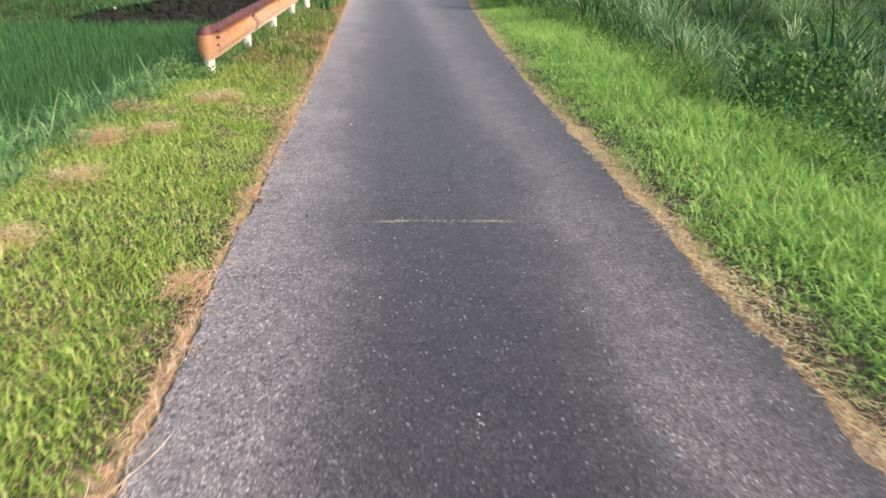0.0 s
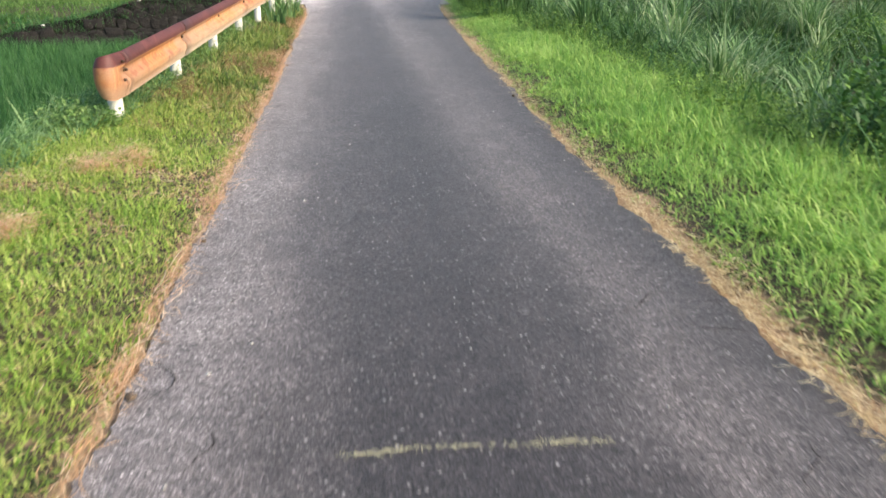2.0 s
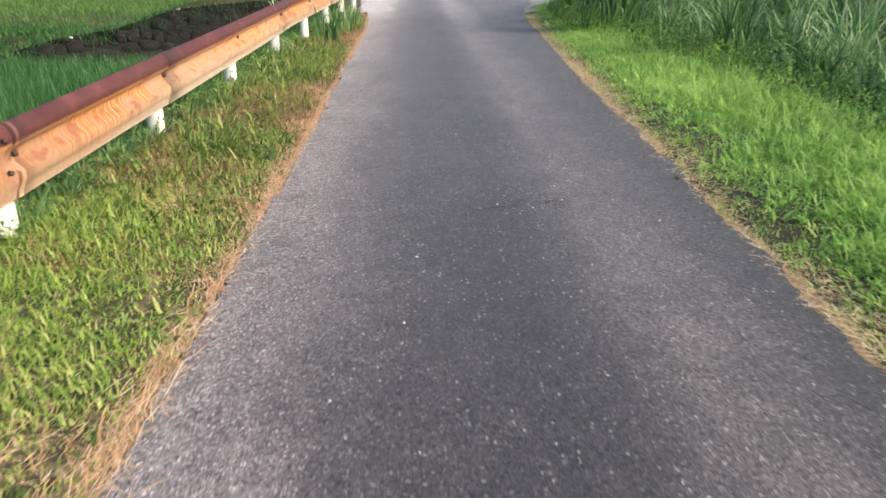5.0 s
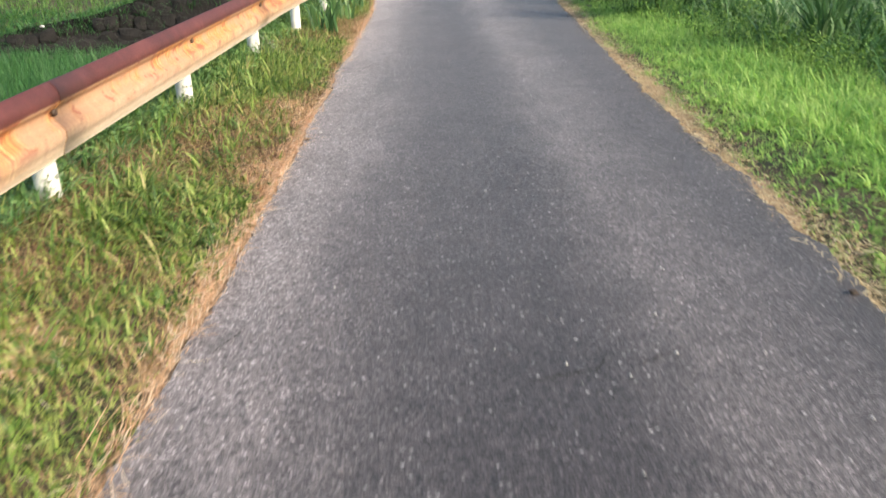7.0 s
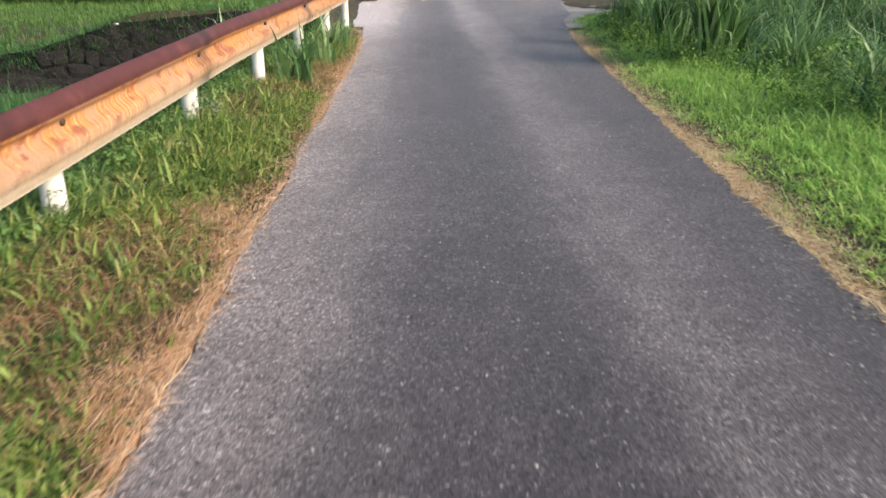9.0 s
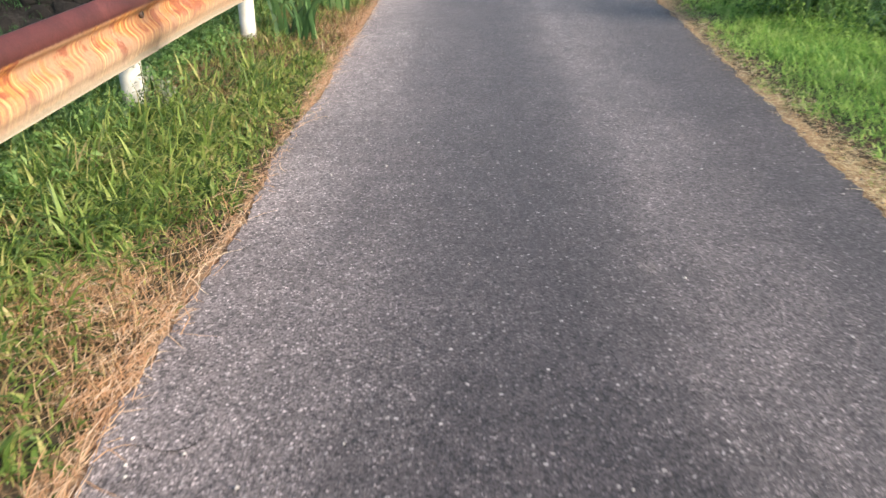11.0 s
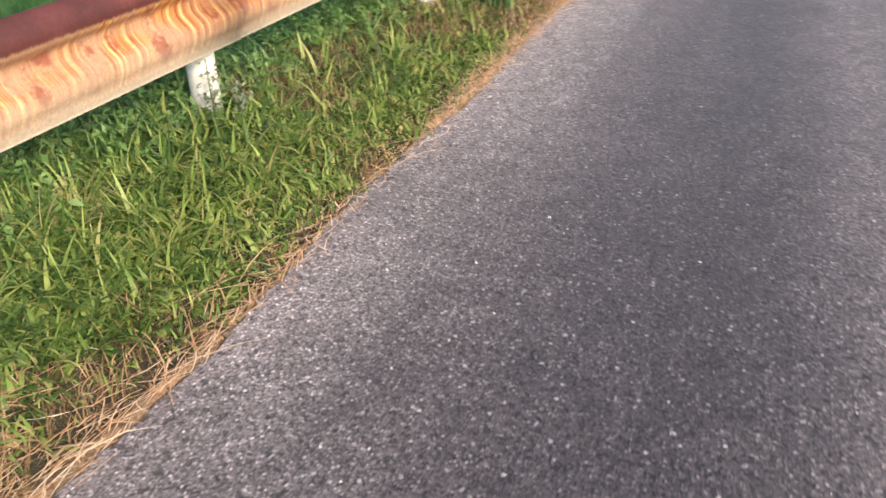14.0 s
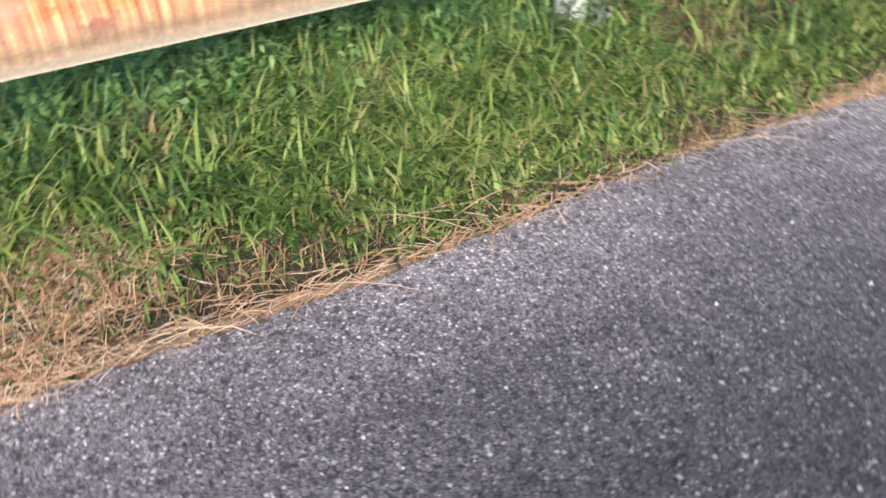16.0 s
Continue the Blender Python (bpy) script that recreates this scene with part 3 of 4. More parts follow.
x, y = scatter(26000, -14, 16, -9, 2.0)
keep = ((x < left_edge(y) - 0.05) | (x > right_edge(y) + 0.1)) & ((y < -2.8) | (x > 6))
x, y = x[keep], y[keep]
stuff("verge_grass", blades("back_grass", on_land(x, y), 0.12 + 0.15 * rng.random(len(x)), 0.02 + 0.01 * rng.random(len(x)), MEADOW, 0.4, 0.9), "green grass on both sides where the walk starts")

# coarse tufts among it, thicker along the guardrail
x, y = scatter(23000, -2.3, -0.6, 0.6, 22)
depth = left_edge(y) - x
keep = (depth > 0.05) & (x > shoulder(y) - 0.2) & (rng.random(len(x)) < (0.08 + 0.80 * smooth(8.6, 11.0, y)) * smooth(-0.03, 0.16, depth) * (0.17 + 0.83 * smooth(-0.2, 0.4, waves(x, y, 35, 2.2) + 0.7 * waves(x, y, 36, 6.5))))
x, y, depth = x[keep], y[keep], depth[keep]
stuff("coarse_grass", tufts("coarse_grass", x, y, 12, 0.045, 0.08 + 0.12 * smooth(0.05, 0.6, depth) * smooth(8, 11, y), 0.0145, ROUGH, 0.6, 2.3, 4), "coarse broad-bladed green grass tufts with dry tips")

# dry straw along the asphalt and in mown patches
def lying(name, x, y, length, mat, lift=0.02, yaw=None, curl=0.24, width=0.0012):
    """Cut stalks lying about on the ground, each bent a little."""
    n = len(x)
    yaw = rng.uniform(0, 6.283, n) if yaw is None else yaw
    L = length * rng.uniform(0.4, 1.4, n)
    floor = np.maximum(land(x, y), np.where((x > left_edge(y)) & (x < right_edge(y)), 0.02, -9))
    p = np.stack([x, y, floor + rng.random(n) * lift + 0.003], 1)
    up, turn = rng.normal(0.06, 0.15, n), rng.normal(0, curl, n) * 3
    rows = []
    for k in range(4):
        a = yaw + turn * k / 3
        sd = np.stack([-np.sin(a), np.cos(a), rng.normal(0, 0.2, n)], 1) * width
        rows += [p - sd, p + sd] if k < 3 else [p]
        p = p + np.stack([np.cos(a), np.sin(a), up * (1 - 0.6 * k)], 1) * (L / 3)[:, None]
        p[:, 2] = np.maximum(p[:, 2], floor + 0.004)
    loops = np.array([0, 1, 3, 2, 2, 3, 5, 4, 4, 5, 6])
    alll = (loops[None] + (np.arange(n) * 7)[:, None]).ravel()
    return mesh_fast(name, np.stack(rows, 1).reshape(-1, 3), alll, np.tile([4, 4, 3], n), mat)


x, y = scatter(260000, -2.2, -0.62, 0.6, 22)
depth = left_edge(y) - x
wide = np.clip(0.5 + 0.7 * waves(0 * x, y, 42, 1.3), 0, 1.3)
wide = wide * (0.3 + 0.7 * smooth(9, 11.2, y))
strip = 0.8 * smooth(0.05 + 0.17 * wide, 0.0, depth + 0.07 * waves(x, y, 41, 3.2)) * smooth(-0.05, 0.03, depth) * (0.4 + 0.6 * smooth(0.1, 0.7, wide)) + 0.2 * smooth(0.10, 0.02, depth) * smooth(-0.03, 0.02, depth)
patchy = (0.24 - 0.2 * smooth(8.5, 10, y)) * smooth(0.5, 1.1, waves(x, y, 32, 1.7) + 0.5 * waves(x, y, 33, 5)) * (x > shoulder(y)) * (depth > 0)
heap = 0.35 * smooth(0.5, 0.1, np.hypot((x + 1.05) / 1.0, (y - 13.2) / 0.8)) + 0.1 * smooth(0.4, 0.05, np.hypot(x + 1.3, (y - 11.4) / 0.8)) + 0.5 * smooth(0.35, 0.05, np.hypot(x + 0.9, (y - 18.0)))
for hx, hy, hr in ((-1.95, 5.87, 0.2), (-1.63, 6.17, 0.17), (-1.79, 4.78, 0.2), (-1.72, 3.72, 0.16), (-1.36, 7.6, 0.2), (-1.55, 7.38, 0.16),
                   (-0.87, 3.44, 0.16), (-0.79, 4.82, 0.12), (-0.80, 11.6, 0.26), (-0.76, 12.87, 0.17), (-0.97, 13.37, 0.24), (-0.78, 13.2, 0.16), (-1.2, 9.6, 0.22)):
    heap = heap + 0.85 * smooth(hr, hr * 0.35, np.hypot((x - hx) * 1.2, (y - hy) * 0.8) + 0.03 * waves(x, y, 47, 9))
k = rng.random(len(x)) < np.clip(strip + patchy + heap * (depth > 0) + 0.015 * (depth > 0), 0, 1)
along = np.where(depth[k] < 0.2, 1.57 * rng.choice([-1, 1], k.sum()) + rng.normal(0, 0.65, k.sum()), rng.uniform(0, 6.283, k.sum()))
stuff("dry_straw", lying("dry_straw", x[k], y[k], 0.085, STRAW, 0.02, along, 0.24, 0.0015), "orange dry cut straw along the road edge", "straw")

x, y = [], []
for hx, hy, hr, n in ((-1.95, 5.87, 0.16, 900), (-1.63, 6.17, 0.13, 700), (-1.79, 4.78, 0.15, 700), (-1.72, 3.72, 0.12, 500), (-1.36, 7.6, 0.14, 560), (-1.55, 7.38, 0.12, 420), (-2.05, 6.9, 0.14, 520)):
    x.append(rng.normal(hx, 0.55 * hr, n))
    y.append(rng.normal(hy, 0.75 * hr, n))
x, y = np.concatenate(x), np.concatenate(y)
stuff("hay", lying("hay", x, y, 0.09, STRAW, 0.085), "small heaps of dry mown hay lying on the turf", "hay")
y = rng.uniform(0.8, 22, 900)
x = left_edge(y) + rng.normal(-0.05, 0.045, len(y))
k = rng.random(len(y)) < 0.25 + 0.75 * smooth(-0.3, 0.4, waves(0 * y, y, 43, 1.6))
stuff("long_straw", lying("long_straw", x[k], y[k], 0.22, STRAW, 0.02, rng.choice([-1, 1], k.sum()) * 1.57 + rng.normal(0, 0.4, k.sum()), 0.3, 0.0017), "long pale dry stalks strewn along the road edge", "straw")

# short dead grass standing along both rims of the asphalt
y = rng.uniform(0.6, 23.3, 90000)
near = np.abs(rng.normal(0, 0.12, len(y))) + 0.01
right = rng.random(len(y)) < 0.7
x = np.where(right, right_edge(y) + near, left_edge(y) - near)
k = rng.random(len(y)) < 0.3 + 0.7 * smooth(-0.4, 0.4, waves(x, y, 44, 2.0))
stuff("dead_grass", blades("dead_grass", on_land(x[k], y[k]), 0.015 + 0.025 * rng.random(k.sum()), 0.0032, STRAW, 0.8, 0.9), "short tan dead grass along the asphalt rims")

x, y = scatter(120000, -2.2, -0.7, 8.5, 22)
depth = left_edge(y) - x
k = (depth > 0.05) & (x > shoulder(y) - 0.1) & (rng.random(len(x)) < 0.15 + 0.85 * smooth(0.35, -0.3, waves(x, y, 35, 2.2) + 0.7 * waves(x, y, 36, 6.5)))
stuff("dead_stalks", blades("dead_stalks", on_land(x[k], y[k]), 0.05 + 0.08 * rng.random(k.sum()), 0.0045, BROWN, 0.8, 1.2), "brown dead stalks among the verge grass")

# lush turf on the opposite verge
def bank_width(y):
    return np.interp(y, [4, 14, 19, 22], [1.75, 1.75, 1.1, 0.8])


x, y = scatter(220000, 1.45, 4.2, -3.0, 24)
depth = x - right_edge(y) - 0.05 * waves(x, y, 51, 4)
clump = waves(x, y, 56, 7.0) + 0.7 * waves(x, y, 57, 15.0)
keep = (depth > 0.06) & (depth < bank_width(y)) & (rng.random(len(x)) < smooth(-0.05, 0.12, depth) * (0.6 + 0.4 * smooth(-0.7, 0.5, clump)))
x, y, depth, clump = x[keep], y[keep], depth[keep], clump[keep]
h = (0.05 + 0.05 * rng.random(len(x))) * (1 + 0.4 * waves(x, y, 52, 3.5) + 0.35 * clump) * (0.5 + 0.7 * smooth(0, 0.6, depth))
stuff("verge_grass", blades("lush_grass", on_land(x, y), h, 0.005 + 0.004 * rng.random(len(x)), TURF_R, 0.6, 1.4), "bright green unmown grass on the verge above the hollow")
x, y = scatter(24000, 1.45, 4.2, -3.0, 24)
depth = x - right_edge(y)
keep = (depth > 0.15) & (depth < bank_width(y) + 0.15) & (rng.random(len(x)) < 0.2 + 0.8 * smooth(0.1, 0.6, depth)) & (rng.random(len(x)) < 0.35 + 0.65 * smooth(-0.5, 0.4, waves(x, y, 55, 2.6)))
x, y, depth = x[keep], y[keep], depth[keep]
stuff("lush_tufts", tufts("lush_tufts", x, y, 12, 0.04, 0.10 + 0.13 * smooth(0.2, 1.2, depth), 0.0115, TURF_R, 0.5, 2.1, 4), "long bright green grass tufts on the verge")
x, y = scatter(130000, 1.4, 2.6, 0.8, 22.5)
depth = x - right_edge(y)
k = rng.random(len(x)) < smooth(0.26, 0.06, depth + 0.10 * waves(x, y, 53, 2.5)) * smooth(-0.05, 0.03, depth) * (0.55 + 0.45 * smooth(-0.4, 0.5, waves(0 * x, y, 54, 1.4)))
stuff("dry_straw", lying("dry_straw", x[k], y[k], 0.06, TAN, 0.02, None, 0.24, 0.0017), "tan dry grass along the broken asphalt edge", "straw")


def herbs(name, cx, cy, tall, leaf, per, mat):
    """Upright weeds: leaves set round a leaning stalk."""
    n = len(cx)
    t = rng.random((n, per))
    lx, ly = rng.normal(0, 0.18, (n, 1)), rng.normal(0, 0.18, (n, 1))
    T = np.broadcast_to(tall, n)[:, None]
    bx, by = cx[:, None] + lx * T * t + rng.normal(0, 0.02, t.shape), cy[:, None] + ly * T * t + rng.normal(0, 0.02, t.shape)
    bz = land(cx, cy)[:, None] + T * (0.1 + 0.9 * t)
    return leaves(name, np.stack([bx, by, bz], -1).reshape(-1, 3), (leaf * (1.15 - 0.6 * t) * rng.uniform(0.7, 1.3, t.shape)).ravel(), mat, 0.5, 0.42)


# rough grass and weeds on the slope below the guardrail
x, y = scatter(15000, -3.7, -0.9, -4, 22)
d = shoulder(y) - x
keep = (d > -0.25) & (d < 1.3) & (rng.random(len(x)) < 0.3 + 0.7 * smooth(-0.4, 0.4, waves(x, y, 61, 1.6)))
x, y, d = x[keep], y[keep], d[keep]
stuff("slope_grass", tufts("slope_grass", x, y, 10, 0.05, 0.2 + 0.15 * smooth(0, 0.6, d), 0.011, ARCH, 0.35, 1.4), "long green grass tufts on the slope under the guardrail")
x, y = scatter(12000, -3.2, -0.9, 8.5, 22)
d = shoulder(y) - x
keep = (d > -0.4) & (d < 1.2) & (rng.random(len(x)) < (0.08 + 0.92 * smooth(-0.35, 0.15, d)) * (0.25 + 0.75 * smooth(-0.3, 0.4, waves(x, y, 62, 1.9))))
x, y, d = x[keep], y[keep], d[keep]
stuff("slope_weeds", herbs("slope_weeds", x, y, 0.13 + 0.2 * smooth(-0.3, 0.5, d), 0.06, 13, LEAFY), "leafy bright green weeds under the guardrail", "weeds")

# reedy grass where the verge meets the paddy
x, y = scatter(5800, -4.0, -1.9, -4, 10.5)
d = shoulder(y) - x
keep = (d > 0.1) & (d < 1.2)
x, y, d = x[keep], y[keep], d[keep]
stuff("paddy_edge_grass", tufts("paddy_edge_grass", x, y, 10, 0.05, 0.42, 0.015, ARCH, 0.45, 2.0, 4), "long arching pale green grass at the edge of the paddy")

# rice
x, y = scatter(143000, -14, -2.7, -4, 20.8)
keep = (shoulder(y) - x > 0.85) & (land(x, y) < -0.6)
x, y = x[keep], y[keep]
x, y = np.round(x / 0.15) * 0.15 + rng.normal(0, 0.03, len(x)), np.round(y / 0.2) * 0.2 + rng.normal(0, 0.035, len(y))
stuff("rice", blades("rice", on_land(x, y), 0.34 + 0.14 * rng.random(len(x)), 0.011 + 0.005 * rng.random(len(x)), RICE, 0.15, 0.5, 3), "dense green rice growing in a paddy", "rice")

# meadow beyond the bank
x, y = scatter(70000, -22, -1.3, 22.4, 40)
keep = (x < np.interp(y, [22, 26, 40], [-1.35, -1.8, -1.8])) & (y > np.interp(x, [-22, -8.4, -7.2, -5], [22.0, 22.4, 22.5, 22.6]))
x, y = x[keep], y[keep]
stuff("meadow_grass", blades("meadow_grass", on_land(x, y), 0.08 + 0.16 * rng.random(len(x)), 0.014 + 0.010 * rng.random(len(x)), MEADOW, 0.35, 0.8), "long green meadow grass above the dark bank")

x, y = scatter(1500, -14, -1.9, 21.2, 25)
keep = (y > np.interp(x, [-14, -7.5, -6.0, -4.5], [20.8, 21.6, 23.0, 23.4]))
x, y = x[keep], y[keep]
stuff("bank_grass", tufts("bank_grass", x, y, 14, 0.12, 0.20, 0.018, RICE, 0.4, 1.4), "long dark green grass hanging over the bank")

# dark stone bank at the far end of the paddy
bx, bs = np.linspace(-8.0, -1.55, 140), np.linspace(0, 1, 22)
BX, BS = np.meshgrid(bx, bs)
crest = np.interp(BX, [-8.0, -7.2, -5.9, -5.25, -4.65, -2.8, -1.55], [-0.6, -0.38, -0.18, 0.0, 0.18, 0.34, 0.34])
BZ = -0.9 + BS * (crest + 0.9)
BY = 22.38 + 0.30 * BS + 0.05 * waves(BX * 2, BZ * 5, 71, 2.2) + 0.03 * waves(BX * 4, BZ * 7, 72, 4)
i = np.arange(BX.size).reshape(BX.shape)
f = np.stack([i[:-1, :-1], i[:-1, 1:], i[1:, 1:], i[1:, :-1]], -1).reshape(-1, 4)
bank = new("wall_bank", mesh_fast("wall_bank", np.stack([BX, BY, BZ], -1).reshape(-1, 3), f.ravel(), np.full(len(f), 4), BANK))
tagged(bank, "dark rough earth and stone bank at the paddy's end", "bank", kind="structure")


k = rng.integers(0, BX.size, 3800)
k = k[rng.random(len(k)) < 0.12 + 0.88 * smooth(0.35, 1.0, BS.ravel()[k] + 0.5 * waves(BX.ravel()[k], 3 * BZ.ravel()[k], 73, 1.5))]
roots = np.stack([BX.ravel()[k], BY.ravel()[k] - 0.01, BZ.ravel()[k]], 1) + rng.normal(0, 0.015, (len(k), 3))
stuff("bank_weeds", blades("bank_weeds", roots, 0.12 + 0.2 * rng.random(len(k)), 0.014, RICE, 0.7, 1.3, 3), "dark green grass growing out of the bank")


def rock(seed, size):
    r = np.random.default_rng(seed)
    bm = bmesh.new()
    bmesh.ops.create_icosphere(bm, subdivisions=1, radius=size)
    for v in bm.verts:
        v.co *= r.uniform(0.7, 1.15)
        v.co.z *= 0.65
    return bm


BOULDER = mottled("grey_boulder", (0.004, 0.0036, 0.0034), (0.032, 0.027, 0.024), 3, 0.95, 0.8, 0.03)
row_z, course = -0.78, 0
while row_z < 0.3:
    x = -7.6 + 0.17 * (course % 2)
    while x < -1.7:
        w = rng.uniform(0.2, 0.42)
        top = float(np.interp(x + w / 2, [-8.0, -7.2, -5.9, -5.25, -4.65, -2.8, -1.55], [-0.6, -0.38, -0.18, 0.0, 0.18, 0.34, 0.34]))
        if row_z + 0.1 < top and rng.random() < 0.86:
            bm = bmesh.new()
            bmesh.ops.create_icosphere(bm, subdivisions=2, radius=0.5)
            for v in bm.verts:
                v.co = Vector((max(-0.36, min(0.36, v.co.x)), v.co.y, max(-0.36, min(0.36, v.co.z)))) * rng.uniform(0.82, 1.14)
                v.co.x, v.co.y, v.co.z = v.co.x * w * 1.4, v.co.y * 0.10, v.co.z * 0.33
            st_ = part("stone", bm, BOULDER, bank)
            st_.location = (x + w / 2, 22.40 + 0.3 * (row_z + 0.9) / 1.1 + rng.uniform(0, 0.03), row_z + rng.uniform(-0.05, 0.05))
            st_.rotation_euler = (0, rng.uniform(-0.35, 0.35), 0)
        x += w + rng.uniform(-0.03, 0.04)
    row_z, course = row_z + 0.225, course + 1
for k, (x, z) in enumerate(((-4.55, 0.19), (-6.75, -0.33))):
    st_ = part("stone", rock(60 + k, 0.045), STONE, bank, "pale loose stone")
    st_.location = (x, 22.5, z)

# ---- weeds in the hollow ----
def pampas(blades_n, tall):
    ob = new("pampas_grass")
    tagged(ob, "tall arching green pampas grass clump in the hollow", "pampas", group="pampas clumps")
    a, q = rng.uniform(0, 6.283, blades_n), 0.16 * np.sqrt(rng.random(blades_n))
    base = np.stack([q * np.cos(a), q * np.sin(a), np.full(blades_n, -0.03)], 1)
    part("foliage", blades("foliage", base, tall * rng.uniform(0.55, 1.15, blades_n), 0.026 + 0.017 * rng.random(blades_n), REED, 0.2, 2.5, 7, None, 2.6), REED, ob)
    return ob


def shrub(n, wide, tall, leaf):
    ob = new("weed_shrub")
    tagged(ob, "dense dark green broad-leaved weed bush in the hollow", "shrub", group="weed bushes")
    m = rng.integers(0, 9, n)
    cen = np.stack([rng.normal(0, 0.35 * wide, 9), rng.normal(0, 0.35 * wide, 9), tall * rng.uniform(0.25, 0.75, 9)], 1)
    dirs = rng.normal(0, 1, (n, 3))
    dirs /= np.linalg.norm(dirs, axis=1)[:, None]
    base = cen[m] + dirs * (0.3 * wide * rng.uniform(0.5, 1.1, n) ** 0.5)[:, None] * np.array([1, 1, 0.75])
    base[:, 2] = np.abs(base[:, 2])
    part("foliage", leaves("foliage", base, leaf * rng.uniform(0.6, 1.3, n), HERB), HERB, ob)
    for c in cen[:5]:
        v = Vector(c)
        m4 = Matrix.Translation(v / 2) @ v.to_track_quat("Z", "Y").to_matrix().to_4x4()
        part("stem", tube(0.009, 0.004, v.length + 0.05, m4, 6), STEM, ob)
    return ob


def plant_out(protos, places, lo, hi):
    used = set()
    for k, (x, y) in enumerate(places):
        p = protos[k % len(protos)]
        s = rng.uniform(lo, hi)
        m = pose(float(x), float(y), float(land(x, y)), rng.uniform(-5, 5), rng.uniform(-5, 5), rng.uniform(0, 360)) @ Matrix.Diagonal((s, s, s, 1))
        if p in used:
            copy_thing(p, m)
        else:
            used.add(p)
            p.matrix_basis = m


def places(n, x0, x1, y0, y1, gap, test):
    got = []
    for _ in range(n * 30):
        x, y = rng.uniform(x0, x1), rng.uniform(y0, y1)
        if test(x, y) and all((x - a) ** 2 + (y - b) ** 2 > gap * gap for a, b in got):
            got.append((x, y))
            if len(got) == n:
                break
    return got


def beyond(x, y, d):
    return x - right_edge(y) - np.interp(y, [-20, 4, 8, 14, 19, 22.4, 24.3, 27, 28, 31], [1.5, 1.5, 1.45, 1.5, 0.6, 0.55, 1.3, 2.4, 4.6, 4.6]) > d


plant_out([shrub(1700, 0.95, 0.8, 0.062), shrub(1500, 0.85, 0.7, 0.07)], [(3.75, 7.2), (4.5, 6.6), (4.6, 7.7), (5.3, 7.0), (4.5, 15.2), (5.2, 16.2), (4.2, 17.8)], 0.95, 1.25)
plant_out([pampas(120, 1.35), pampas(110, 1.5)], [(3.9, 10.4), (4.5, 11.1), (4.1, 13.1), (5.0, 12.4), (3.9, 16.2), (4.4, 9.3), (5.2, 10.3), (5.9, 9.3), (4.7, 14.0), (4.6, 8.5), (5.6, 8.2), (3.5, 18.6), (4.0, 11.9), (3.8, 14.9), (3.6, 20.2), (4.3, 19.6)], 0.85, 1.1)
plant_out([shrub(900, 0.75, 0.6, 0.07), shrub(1000, 0.85, 0.75, 0.065), shrub(800, 0.65, 0.5, 0.08)], places(105, 2.8, 14, -3.5, 26, 0.6, lambda x, y: beyond(x, y, 0.65)), 0.7, 1.25)
plant_out([pampas(110, 1.35), pampas(90, 1.1), pampas(140, 1.6), pampas(70, 0.9)], places(300, 2.8, 17, 3.0, 30, 0.45, lambda x, y: beyond(x, y, 0.95 if y < 18 else 0.35)), 0.65, 1.15)
plant_out([pampas(130, 1.2), pampas(110, 1.4), pampas(90, 1.0)], places(34, 3.2, 5.6, 8.0, 19, 0.5, lambda x, y: beyond(x, y, 0.4)), 0.8, 1.1)
x, y = scatter(20500, 2.4, 7, -4, 24)
keep = beyond(x, y, -0.15) & ~beyond(x, y, 2.4) & (rng.random(len(x)) < 0.25 + 0.75 * smooth(-0.4, 0.3, waves(x, y, 91, 1.8)))
x, y = x[keep], y[keep]
stuff("hollow_weeds", herbs("hollow_weeds", x, y, 0.18 + 0.22 * rng.random(len(x)), 0.05, 15, HERB), "leafy mid-green weeds along the edge of the hollow", "weeds")
x, y = scatter(50000, 2.6, 24, -4, 40)
keep = (beyond(x, y, 0.05) & ((y < 27.5) | (x > 7.2))) | ((y > 31.3) & (x > 3.6))
x, y = x[keep], y[keep]
stuff("undergrowth", blades("undergrowth", on_land(x, y), 0.3 + 0.35 * rng.random(len(x)), 0.016 + 0.012 * rng.random(len(x)), UNDER, 0.4, 1.2, 3), "tangled green undergrowth filling the hollow")

y = rng.uniform(30, 62, 40000)
x = rng.uniform(-26, 34, 40000)
keep = (y > 40) | (x > 3.8)
x, y = x[keep], y[keep]
stuff("far_grass", blades("far_grass", on_land(x, y), 0.25 + 0.3 * rng.random(len(x)), 0.04 + 0.03 * rng.random(len(x)), MEADOW, 0.35, 0.8), "light green field grass in the distance")
plant_out([pampas(120, 1.5), pampas(100, 1.3)], places(40, 2.7, 8, 18.5, 27, 0.5, lambda x, y: beyond(x, y, 0.12)), 0.85, 1.2)

# ---- beyond the junction ----
TIMBER = mottled("old_timber", (0.03, 0.022, 0.018), (0.11, 0.08, 0.065), 8, 0.9)
TARP = mottled("lavender_tarpaulin", (0.30, 0.29, 0.36), (0.46, 0.44, 0.5), 6, 0.6)
ORANGE = mottled("orange_plastic", (0.5, 0.2, 0.07), (0.66, 0.3, 0.12), 6, 0.5)
TEAL = mottled("teal_plastic", (0.03, 0.28, 0.26), (0.06, 0.4, 0.36), 6, 0.5)
GREENWIRE = mottled("green_coated_wire", (0.06, 0.26, 0.1), (0.12, 0.4, 0.16), 9, 0.5)


def turned(a, b):
    """The pose at a with x towards b."""
    return pose(a[0], a[1], 0, 0, 0, math.degrees(math.atan2(b[1] - a[1], b[0] - a[0])))


